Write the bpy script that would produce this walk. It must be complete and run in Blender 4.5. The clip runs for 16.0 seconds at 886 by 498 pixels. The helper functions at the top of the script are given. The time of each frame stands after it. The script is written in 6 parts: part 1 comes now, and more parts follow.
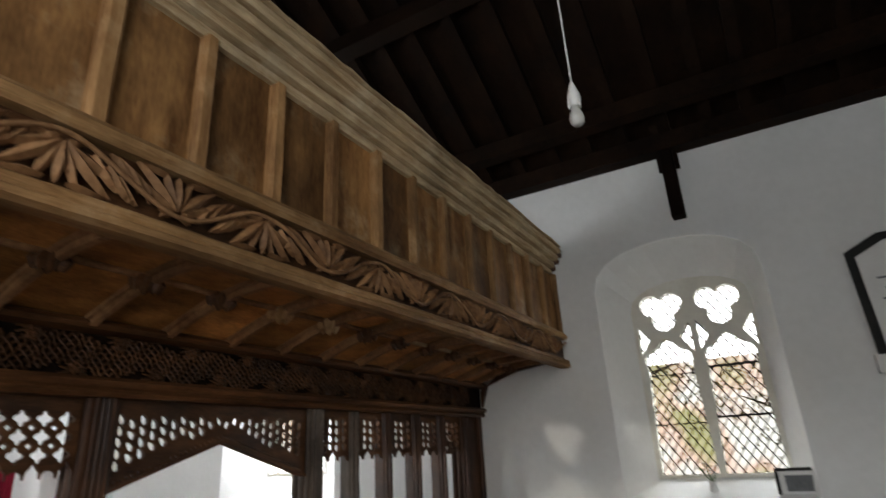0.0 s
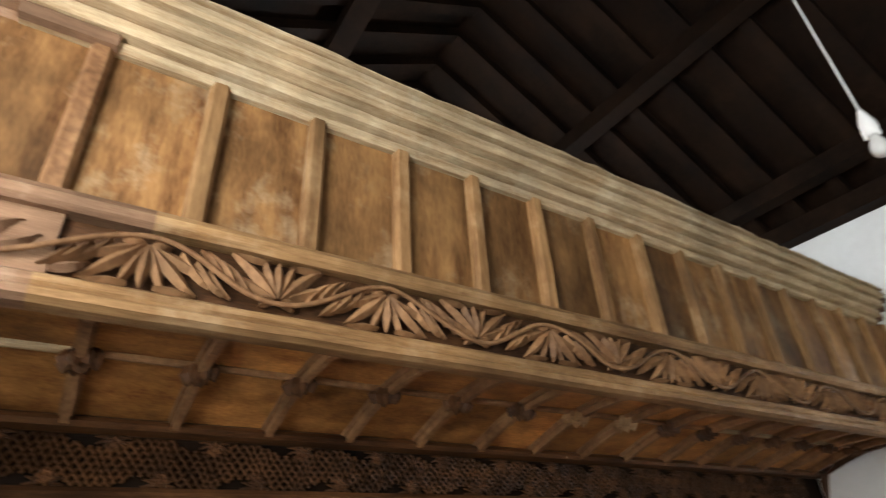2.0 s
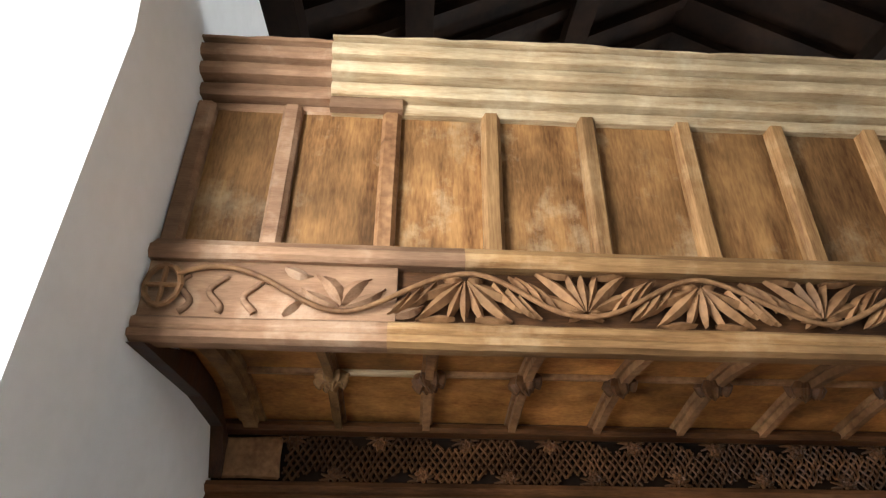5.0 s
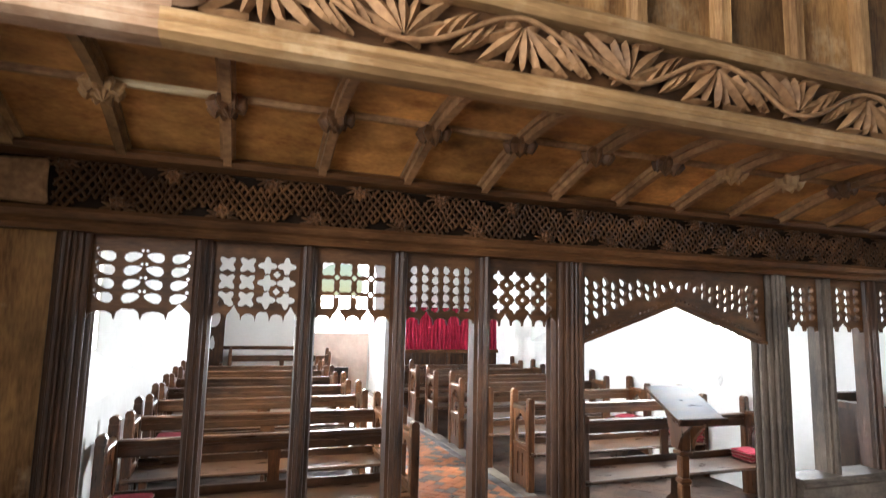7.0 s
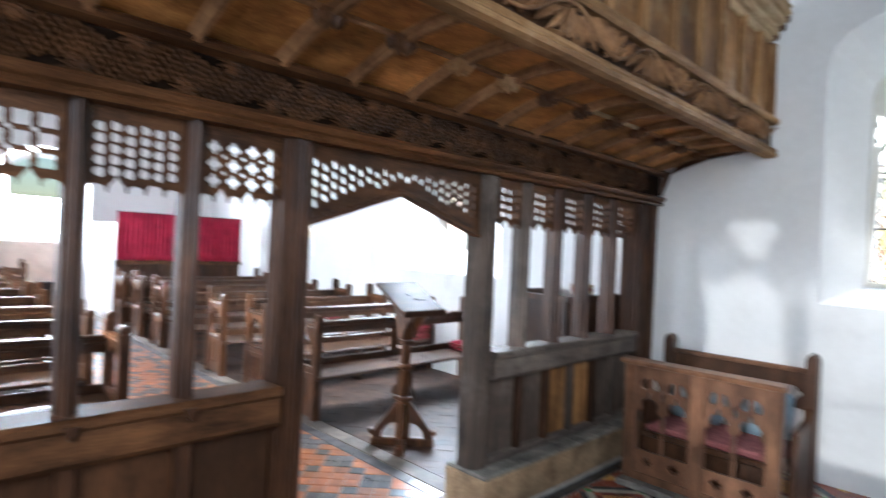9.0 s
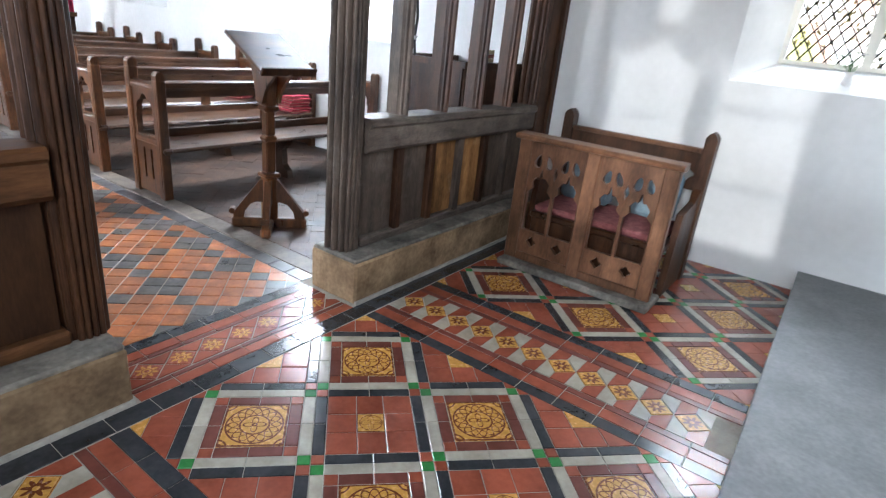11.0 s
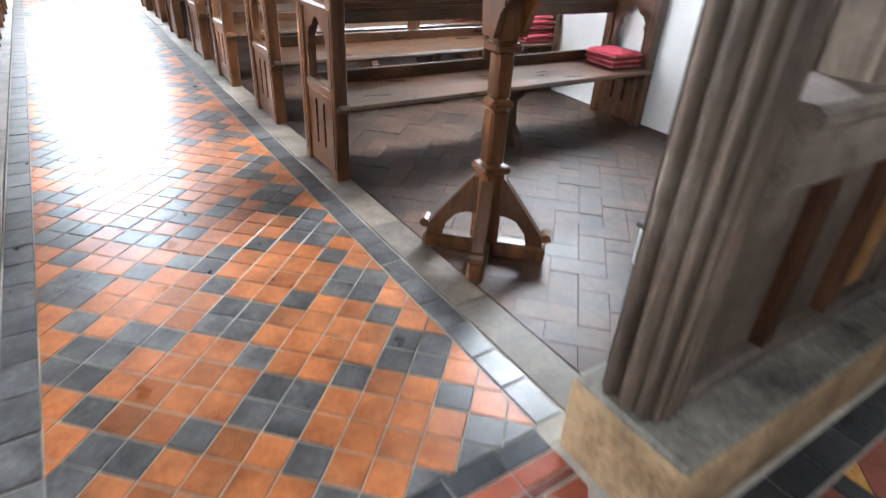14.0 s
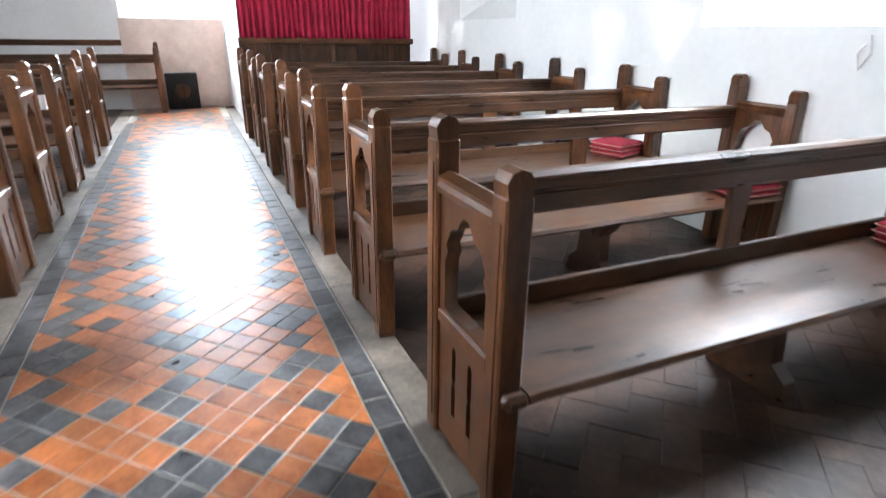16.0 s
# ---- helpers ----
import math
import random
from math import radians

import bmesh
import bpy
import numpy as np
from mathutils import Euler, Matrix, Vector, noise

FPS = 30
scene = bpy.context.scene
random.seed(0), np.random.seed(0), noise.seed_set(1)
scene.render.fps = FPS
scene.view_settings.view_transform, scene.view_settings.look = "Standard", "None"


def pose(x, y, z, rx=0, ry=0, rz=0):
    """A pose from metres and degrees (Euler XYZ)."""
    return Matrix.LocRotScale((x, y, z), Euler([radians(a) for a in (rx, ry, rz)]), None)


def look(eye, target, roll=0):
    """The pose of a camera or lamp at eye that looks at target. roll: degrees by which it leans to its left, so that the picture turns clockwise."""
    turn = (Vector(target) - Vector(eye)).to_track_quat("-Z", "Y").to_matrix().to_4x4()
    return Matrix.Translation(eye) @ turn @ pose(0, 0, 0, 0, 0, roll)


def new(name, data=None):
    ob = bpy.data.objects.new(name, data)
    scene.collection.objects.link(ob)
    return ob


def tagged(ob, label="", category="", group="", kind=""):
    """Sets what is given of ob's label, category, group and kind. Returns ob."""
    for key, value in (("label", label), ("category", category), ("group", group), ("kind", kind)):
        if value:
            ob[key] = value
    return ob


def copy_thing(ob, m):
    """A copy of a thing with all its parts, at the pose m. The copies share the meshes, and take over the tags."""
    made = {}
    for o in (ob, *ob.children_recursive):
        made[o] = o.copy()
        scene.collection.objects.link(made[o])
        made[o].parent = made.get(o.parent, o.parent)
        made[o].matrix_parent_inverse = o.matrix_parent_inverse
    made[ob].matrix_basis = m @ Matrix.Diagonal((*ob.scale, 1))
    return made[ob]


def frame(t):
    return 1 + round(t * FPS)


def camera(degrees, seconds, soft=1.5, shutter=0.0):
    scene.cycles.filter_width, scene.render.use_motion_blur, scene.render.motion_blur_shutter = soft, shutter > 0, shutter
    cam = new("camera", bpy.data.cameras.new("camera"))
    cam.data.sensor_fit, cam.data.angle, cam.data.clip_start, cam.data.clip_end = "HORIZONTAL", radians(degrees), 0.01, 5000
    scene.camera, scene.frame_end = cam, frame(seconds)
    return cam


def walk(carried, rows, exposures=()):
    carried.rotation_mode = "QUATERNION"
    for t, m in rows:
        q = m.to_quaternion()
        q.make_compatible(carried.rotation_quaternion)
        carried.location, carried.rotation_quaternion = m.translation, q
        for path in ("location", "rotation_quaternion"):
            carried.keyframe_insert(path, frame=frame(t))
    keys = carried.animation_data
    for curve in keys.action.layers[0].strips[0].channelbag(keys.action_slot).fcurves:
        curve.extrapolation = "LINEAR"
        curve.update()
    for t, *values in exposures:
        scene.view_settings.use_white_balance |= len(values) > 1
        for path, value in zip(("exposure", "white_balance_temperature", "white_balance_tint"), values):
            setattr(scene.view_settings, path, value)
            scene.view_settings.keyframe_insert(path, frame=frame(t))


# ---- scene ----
cam = camera(77.0, 16.0, soft=1.15, shutter=0.5)
PATH = [
    (0, (-1.435, -2.4, 1.73), (0.21, -1.49, 2.414), -3.2),
    (0.5, (-1.481, -2.386, 1.753), (0.014, -1.336, 2.568), -3.3),
    (1, (-1.509, -2.373, 1.768), (-0.17, -1.195, 2.672), -3.7),
    (1.5, (-1.534, -2.361, 1.774), (-0.349, -1.062, 2.727), -3.1),
    (2, (-1.558, -2.365, 1.776), (-0.587, -0.936, 2.785), -3.5),
    (2.5, (-1.572, -2.368, 1.775), (-0.888, -0.806, 2.82), -2.6),
    (3, (-1.643, -2.337, 1.834), (-1.208, -0.685, 2.873), -2.7),
    (3.2, (-1.649, -2.379, 1.847), (-1.358, -0.686, 2.871), -1.7),
    (5.3, (-1.629, -2.393, 1.888), (-1.546, -0.6, 2.771), 0.7),
    (5.5, (-1.61, -2.379, 1.878), (-1.41, -0.556, 2.676), -0.2),
    (6, (-1.549, -2.341, 1.85), (-1.04, -0.506, 2.462), -0.7),
    (6.5, (-1.509, -2.294, 1.809), (-0.862, -0.446, 2.215), 0.3),
    (7, (-1.498, -2.245, 1.746), (-0.838, -0.373, 1.989), 1.3),
    (7.5, (-1.493, -2.202, 1.698), (-0.812, -0.325, 1.81), 2.4),
    (7.8, (-1.467, -2.163, 1.71), (-0.711, -0.312, 1.736), 3.2),
    (8, (-1.459, -2.165, 1.656), (-0.628, -0.346, 1.675), 3.5),
    (8.5, (-1.407, -2.135, 1.625), (-0.353, -0.435, 1.645), 3.2),
    (9, (-1.311, -2.196, 1.573), (0.087, -0.766, 1.565), 2.6),
    (9.2, (-1.256, -2.213, 1.594), (0.253, -0.903, 1.503), 2.9),
    (11.3, (-0.705, -1.854, 1.352), (0.805, -0.797, 0.575), 6.2),
    (11.5, (-0.646, -1.784, 1.336), (0.772, -0.607, 0.559), 6.1),
    (12, (-0.487, -1.594, 1.242), (0.739, -0.293, 0.345), 5.1),
    (12.5, (-0.333, -1.316, 1.133), (0.839, -0.139, 0.019), 5.9),
    (13, (-0.105, -1.028, 1.13), (0.896, 0.292, 0.011), 2.2),
    (13.5, (0.085, -0.772, 1.129), (1.041, 0.626, 0.065), 1.9),
    (14, (0.293, -0.444, 1.171), (1.271, 0.976, 0.157), 3.5),
    (14.5, (0.499, -0.124, 1.175), (1.292, 1.45, 0.229), 2.0),
    (15, (0.61, 0.199, 1.18), (1.289, 1.862, 0.301), 2.2),
    (15.5, (0.656, 0.640, 1.198), (1.381, 2.318, 0.380), 2.4),
    (16, (0.735, 1.040, 1.192), (1.493, 2.741, 0.464), 0.8),
]
walk(cam, [(t, look(eye, target, roll)) for t, eye, target, roll in PATH],
     exposures=[(0.0, -1.2, 6500, 10), (1.0, -0.4, 6500, 10), (2.0, 0.05, 6500, 10), (3.0, 0.42, 6500, 10), (5.5, 0.3, 6400, 10), (7.0, 0.42, 6300, 10),
                (9.0, 0.28, 5600, 10), (12.0, 0.3, 5850, 10), (13.5, 0.5, 6000, 10), (14.5, 0.55, 6000, 10), (15.2, 0.3, 6000, 10), (16.0, 0.1, 5900, 10)])

# ---- light ----
world = bpy.data.worlds.new("sky")
scene.world = world
world.use_nodes = True
wn = world.node_tree.nodes
sky = wn.new("ShaderNodeTexSky")
sky.sky_type = 'NISHITA'
sky.sun_disc = False
sky.sun_elevation = radians(13)
sky.sun_rotation = radians(260)
world.node_tree.links.new(sky.outputs[0], wn["Background"].inputs[0])
wn["Background"].inputs[1].default_value = 0.15
sun_data = bpy.data.lights.new("sun", 'SUN')
sun_data.energy, sun_data.angle, sun_data.color = 1.7, radians(0.8), (1.0, 0.95, 0.86)
sun = new("sun", sun_data)
sun.matrix_world = look((-9.6, -1.9, 3.0), (0, 0, 0.9))


def window_light(name, eye, target, w, h, energy, color=(0.93, 0.97, 1.0)):
    d = bpy.data.lights.new(name, 'AREA')
    d.shape, d.size, d.size_y, d.energy, d.color = 'RECTANGLE', w, h, energy, color
    ob = new(name, d)
    ob.matrix_world = look(eye, target)
    return ob


window_light("daylight_west_window", (0.72, 11.56, 2.25), (0.72, 6.0, 0.9), 1.25, 1.7, 480)
window_light("daylight_nave_north_window", (3.88, 2.85, 2.2), (0.5, 2.85, 0.8), 1.0, 1.3, 240)
window_light("daylight_nave_south_window", (-3.0, 3.1, 2.2), (1.0, 3.2, 1.2), 2.3, 2.2, 1150)
window_light("daylight_nave_south_window_far", (-3.0, 6.6, 2.2), (1.0, 6.6, 1.2), 2.3, 2.2, 1150)
window_light("daylight_chancel_north_window", (5.0, -1.93, 3.2), (-2.4, -1.4, 2.3), 1.6, 1.4, 310)
window_light("daylight_chancel_south_window", (-2.75, -2.1, 2.5), (0.5, -1.6, 2.3), 1.2, 1.6, 128)
# added weak fill from an unseen opening behind the camera
window_light("fill_unseen_east", (0.5, -6.1, 2.6), (0.5, -1.0, 2.4), 2.0, 2.2, 22)

# ---- materials ----


def mat(name, c1, c2, scale=6.0, rough=(0.5, 0.75), stretch=(1, 1, 1), fine=60.0, bump=0.15, spec=0.4, metal=0.0, island=0.0, coat=0.0, tint=0.0, dist=0.004, stain=0.18, pale=None):
    m = bpy.data.materials.new(name)
    m.use_nodes = True
    nt = m.node_tree
    n, l = nt.nodes, nt.links
    b = n["Principled BSDF"]
    tc = n.new("ShaderNodeTexCoord")
    mp = n.new("ShaderNodeMapping")
    mp.inputs["Scale"].default_value = stretch
    l.new(tc.outputs["Object"], mp.inputs[0])
    oi = n.new("ShaderNodeObjectInfo")
    add = n.new("ShaderNodeVectorMath")
    add.operation = 'ADD'
    mulr = n.new("ShaderNodeMath")
    mulr.operation = 'MULTIPLY'
    mulr.inputs[1].default_value = 37.0
    l.new(oi.outputs["Random"], mulr.inputs[0])
    l.new(mp.outputs[0], add.inputs[0])
    l.new(mulr.outputs[0], add.inputs[1])
    big = n.new("ShaderNodeTexNoise")
    big.inputs["Scale"].default_value, big.inputs["Detail"].default_value = scale, 6
    l.new(add.outputs[0], big.inputs[0])
    sm = n.new("ShaderNodeTexNoise")
    sm.inputs["Scale"].default_value, sm.inputs["Detail"].default_value = fine, 4
    l.new(add.outputs[0], sm.inputs[0])
    mix = n.new("ShaderNodeMix")
    mix.data_type = 'RGBA'
    mix.inputs[6].default_value, mix.inputs[7].default_value = (*c1, 1), (*c2, 1)
    ramp = n.new("ShaderNodeMapRange")
    ramp.inputs[1].default_value, ramp.inputs[2].default_value = 0.32, 0.68
    comb = n.new("ShaderNodeMath")
    comb.operation = 'MULTIPLY_ADD'
    comb.inputs[1].default_value = 0.35
    l.new(sm.outputs[0], comb.inputs[0])
    scl = n.new("ShaderNodeMath")
    scl.operation = 'MULTIPLY'
    scl.inputs[1].default_value = 0.65
    l.new(big.outputs[0], scl.inputs[0])
    l.new(scl.outputs[0], comb.inputs[2])
    l.new(comb.outputs[0], ramp.inputs[0])
    l.new(ramp.outputs[0], mix.inputs[0])
    hsv = n.new("ShaderNodeHueSaturation")
    vr = n.new("ShaderNodeMapRange")
    vr.inputs[3].default_value, vr.inputs[4].default_value = 1 - island, 1 + island
    if tint:
        gi = n.new("ShaderNodeNewGeometry")
        l.new(gi.outputs["Random Per Island"], vr.inputs[0])
    else:
        l.new(oi.outputs["Random"], vr.inputs[0])
    wide = n.new("ShaderNodeTexNoise")
    wide.inputs["Scale"].default_value, wide.inputs["Detail"].default_value = max(0.5, scale * 0.55), 5
    wide.inputs["Roughness"].default_value = 0.65
    off = n.new("ShaderNodeVectorMath")
    off.operation = 'ADD'
    l.new(tc.outputs["Object"], off.inputs[0])
    l.new(mulr.outputs[0], off.inputs[1])
    l.new(off.outputs[0], wide.inputs[0])
    wr = n.new("ShaderNodeMapRange")
    wr.inputs[1].default_value, wr.inputs[2].default_value = 0.33, 0.67
    wr.inputs[3].default_value, wr.inputs[4].default_value = 1 - stain * 1.5, 1 + stain
    l.new(wide.outputs[0], wr.inputs[0])
    both = n.new("ShaderNodeMath")
    both.operation = 'MULTIPLY'
    l.new(vr.outputs[0], both.inputs[0])
    l.new(wr.outputs[0], both.inputs[1])
    l.new(both.outputs[0], hsv.inputs["Value"])
    colour = mix.outputs[2]
    if pale:
        # patches of old limewash left in the grain
        pn = n.new("ShaderNodeTexNoise")
        pn.inputs["Scale"].default_value, pn.inputs["Detail"].default_value = 3.3, 8
        pn.inputs["Roughness"].default_value = 0.7
        l.new(off.outputs[0], pn.inputs[0])
        pr = n.new("ShaderNodeMapRange")
        pr.inputs[1].default_value, pr.inputs[2].default_value, pr.inputs[4].default_value = 0.53, 0.72, pale[3]
        l.new(pn.outputs[0], pr.inputs[0])
        pm = n.new("ShaderNodeMix")
        pm.data_type = 'RGBA'
        pm.inputs[7].default_value = (*pale[:3], 1)
        l.new(pr.outputs[0], pm.inputs[0])
        l.new(colour, pm.inputs[6])
        colour = pm.outputs[2]
    l.new(colour, hsv.inputs["Color"])
    l.new(hsv.outputs[0], b.inputs["Base Color"])
    rr = n.new("ShaderNodeMapRange")
    rr.inputs[3].default_value, rr.inputs[4].default_value = rough
    l.new(big.outputs[0], rr.inputs[0])
    l.new(rr.outputs[0], b.inputs["Roughness"])
    b.inputs["Metallic"].default_value = metal
    b.inputs["Specular IOR Level"].default_value = spec
    b.inputs["Coat Weight"].default_value = coat
    b.inputs["Coat Roughness"].default_value = 0.2
    if bump:
        bp = n.new("ShaderNodeBump")
        bp.inputs["Strength"].default_value, bp.inputs["Distance"].default_value = bump, dist
        l.new(comb.outputs[0], bp.inputs["Height"])
        l.new(bp.outputs[0], b.inputs["Normal"])
    return m


WOOD_LOFT = mat("pale_oak", (0.13, 0.058, 0.02), (0.38, 0.215, 0.09), 3.0, (0.5, 0.8), (0.6, 6, 6), 30, 0.5, 0.16, island=0.12, stain=0.25, pale=(0.46, 0.33, 0.19, 0.5))
WOOD_LOFT_V = mat("pale_oak_upright", (0.12, 0.054, 0.019), (0.37, 0.205, 0.085), 3.0, (0.5, 0.8), (6, 6, 0.6), 30, 0.5, 0.16, island=0.22, stain=0.25, pale=(0.44, 0.31, 0.17, 0.45))
WOOD_CORNICE = mat("bleached_oak", (0.27, 0.165, 0.08), (0.56, 0.43, 0.26), 4.5, (0.6, 0.85), (0.8, 8, 8), 35, 0.7, 0.12, island=0.05, stain=0.2, pale=(0.64, 0.54, 0.37, 0.6))
WOOD_PINK = mat("weathered_pink_oak", (0.16, 0.08, 0.042), (0.33, 0.19, 0.108), 3.0, (0.6, 0.85), (0.8, 8, 8), 35, 0.6, 0.15, stain=0.25, pale=(0.44, 0.32, 0.22, 0.6))
PANEL = mat("oak_panel", (0.08, 0.031, 0.0095), (0.33, 0.168, 0.06), 2.8, (0.5, 0.8), (5, 5, 0.9), 24, 0.45, 0.16, island=0.3, stain=0.4, pale=(0.43, 0.31, 0.18, 0.7))
WOOD_CARVED = mat("carved_oak", (0.12, 0.052, 0.021), (0.35, 0.185, 0.083), 5.0, (0.5, 0.75), (1, 1, 1), 40, 0.35, 0.2, island=0.18, tint=1, stain=0.25)
WOOD_COVE = mat("cove_panel_oak", (0.2, 0.066, 0.014), (0.56, 0.26, 0.075), 3.4, (0.4, 0.7), (2, 4, 2), 24, 0.35, 0.22, island=0.32, stain=0.4)
WOOD_DARK = mat("dark_oak", (0.016, 0.0068, 0.0032), (0.092, 0.038, 0.016), 4.0, (0.32, 0.62), (5, 5, 0.7), 35, 0.4, 0.25, island=0.15, stain=0.35)
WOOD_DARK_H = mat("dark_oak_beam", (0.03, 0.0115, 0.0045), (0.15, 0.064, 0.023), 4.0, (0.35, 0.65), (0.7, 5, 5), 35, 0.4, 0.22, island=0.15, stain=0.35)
WOOD_GREY = mat("grey_weathered_oak", (0.04, 0.028, 0.021), (0.19, 0.145, 0.112), 4.0, (0.45, 0.8), (0.9, 5, 5), 35, 0.5, 0.35, island=0.15, stain=0.35, pale=(0.28, 0.24, 0.2, 0.4))
WOOD_GREY_V = mat("grey_weathered_upright", (0.03, 0.02, 0.014), (0.135, 0.095, 0.068), 4.0, (0.45, 0.8), (5, 5, 0.7), 35, 0.5, 0.35, island=0.15, stain=0.35, pale=(0.25, 0.21, 0.175, 0.4))
WOOD_DADO = mat("dado_panel_oak", (0.024, 0.0095, 0.004), (0.085, 0.036, 0.014), 3.0, (0.45, 0.7), (4, 4, 0.8), 30, 0.25, 0.2, island=0.3)
WOOD_PEW = mat("pew_oak", (0.018, 0.0068, 0.0028), (0.105, 0.044, 0.0165), 4.0, (0.16, 0.5), (0.8, 5, 5), 30, 0.3, 0.5, island=0.2, stain=0.35)
WOOD_PEW_V = mat("pew_oak_upright", (0.024, 0.0085, 0.003), (0.15, 0.057, 0.0185), 4.0, (0.18, 0.48), (5, 5, 0.8), 30, 0.35, 0.5, island=0.22, stain=0.35)
WOOD_RED = mat("stall_oak", (0.07, 0.029, 0.015), (0.23, 0.11, 0.055), 4.0, (0.25, 0.5), (3, 3, 0.8), 30, 0.3, 0.45, island=0.1, stain=0.35)
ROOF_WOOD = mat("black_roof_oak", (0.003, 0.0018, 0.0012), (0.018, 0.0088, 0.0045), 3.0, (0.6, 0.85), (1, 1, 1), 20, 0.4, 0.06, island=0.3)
PLASTER = mat("whitewashed_plaster", (0.76, 0.755, 0.73), (0.85, 0.845, 0.825), 1.2, (0.8, 0.95), (1, 1, 1), 18, 0.25, 0.2, dist=0.01, stain=0.03)
STONE_W = mat("limewashed_stone", (0.70, 0.67, 0.58), (0.82, 0.80, 0.72), 3.0, (0.8, 0.95), (1, 1, 1), 30, 0.3, 0.2, stain=0.03)
STONE = mat("sandstone", (0.13, 0.08, 0.042), (0.34, 0.235, 0.135), 6.0, (0.75, 0.95), (1, 1, 1), 45, 0.5, 0.2, island=0.1, dist=0.008, stain=0.3)
STONE_TOP = mat("dusty_worn_stone", (0.085, 0.075, 0.062), (0.27, 0.245, 0.205), 7.0, (0.6, 0.9), (1, 1, 1), 45, 0.5, 0.25, dist=0.008, stain=0.4)
STEP_STONE = mat("grey_step_stone", (0.13, 0.135, 0.14), (0.25, 0.255, 0.255), 3.0, (0.45, 0.7), (1, 1, 1), 50, 0.3, 0.4)
FLAG = mat("worn_paving_brick", (0.024, 0.0125, 0.008), (0.09, 0.05, 0.032), 3.0, (0.34, 0.68), (1, 1, 1), 40, 0.4, 0.24, island=0.3, tint=1, stain=0.5)
MORTAR = mat("lime_mortar", (0.30, 0.27, 0.23), (0.46, 0.42, 0.36), 8.0, (0.8, 0.95), (1, 1, 1), 60, 0.3, 0.2)
FADED = mat("faded_patterned_cloth", (0.16, 0.04, 0.045), (0.30, 0.12, 0.11), 25.0, (0.8, 0.95), (1, 1, 1), 120, 0.3, 0.2)
T_ORANGE = mat("orange_quarry_tile", (0.25, 0.066, 0.016), (0.48, 0.168, 0.052), 9.0, (0.2, 0.45), (1, 1, 1), 60, 0.2, 0.5, island=0.25, stain=0.25)
T_BLUE = mat("blue_black_quarry_tile", (0.032, 0.031, 0.032), (0.13, 0.124, 0.122), 12.0, (0.2, 0.45), (1, 1, 1), 60, 0.35, 0.5, island=0.25, stain=0.35)
T_RED = mat("red_clay_tile", (0.24, 0.055, 0.03), (0.34, 0.09, 0.048), 8.0, (0.14, 0.3), (1, 1, 1), 50, 0.08, 0.5, island=0.12)
T_MAROON = mat("maroon_tile", (0.12, 0.036, 0.027), (0.18, 0.056, 0.04), 8.0, (0.14, 0.3), (1, 1, 1), 50, 0.08, 0.5, island=0.12)
T_BLACK = mat("black_tile", (0.02, 0.022, 0.026), (0.05, 0.052, 0.056), 8.0, (0.12, 0.3), (1, 1, 1), 50, 0.08, 0.5, island=0.2)
T_BUFF = mat("buff_tile", (0.36, 0.32, 0.25), (0.47, 0.43, 0.35), 8.0, (0.15, 0.3), (1, 1, 1), 50, 0.08, 0.5, island=0.1)
T_GREEN = mat("green_glazed_tile", (0.03, 0.16, 0.04), (0.06, 0.26, 0.07), 8.0, (0.08, 0.2), (1, 1, 1), 50, 0.05, 0.5, island=0.1)
IRON = mat("black_iron", (0.012, 0.012, 0.012), (0.03, 0.028, 0.026), 8.0, (0.5, 0.7), metal=0.6)
CURTAIN = mat("crimson_velvet", (0.26, 0.008, 0.03), (0.42, 0.02, 0.055), 10.0, (0.7, 0.9), (6, 6, 0.5), 80, 0.2, 0.25)
CUSHION = mat("crimson_cushion_cloth", (0.22, 0.015, 0.03), (0.34, 0.035, 0.055), 30.0, (0.8, 0.95), (1, 1, 1), 200, 0.3, 0.2, island=0.15)
HASSOCK_SIDE = mat("striped_hassock_edge", (0.30, 0.14, 0.10), (0.42, 0.30, 0.22), 40.0, (0.8, 0.95), (1, 1, 6), 200, 0.3, 0.2)
WHITE_PAINT = mat("white_paint", (0.70, 0.69, 0.66), (0.80, 0.79, 0.77), 4.0, (0.5, 0.7), bump=0.1, stain=0.03)
PORCELAIN = mat("white_bulb_holder", (0.72, 0.71, 0.67), (0.8, 0.79, 0.76), 10.0, (0.25, 0.35), bump=0.0, stain=0.03)
PINK_PLASTER = mat("pinkish_plaster", (0.62, 0.44, 0.37), (0.76, 0.63, 0.54), 1.5, (0.8, 0.95), (1, 1, 1), 18, 0.25, 0.2, dist=0.01)
PAPER = mat("white_paper", (0.75, 0.75, 0.73), (0.82, 0.82, 0.8), 8.0, (0.7, 0.9), bump=0.03, stain=0.03)
ORANGE_PLASTIC = mat("orange_plastic", (0.55, 0.09, 0.03), (0.62, 0.12, 0.04), 6.0, (0.3, 0.4), bump=0.02, stain=0.03)
GRASS = mat("churchyard_grass", (0.05, 0.085, 0.02), (0.12, 0.16, 0.045), 1.2, (0.85, 0.95), (1, 1, 1), 9, 0.4, 0.2)
LEAF = mat("autumn_leaf", (0.16, 0.19, 0.05), (0.42, 0.26, 0.12), 0.7, (0.5, 0.7), (1, 1, 1), 8, 0.1, 0.3, island=0.4, tint=1)
KERB = mat("dusty_kerb_stone", (0.09, 0.069, 0.05), (0.21, 0.172, 0.135), 5.0, (0.4, 0.75), (1, 1, 1), 45, 0.4, 0.4, island=0.15, stain=0.35)
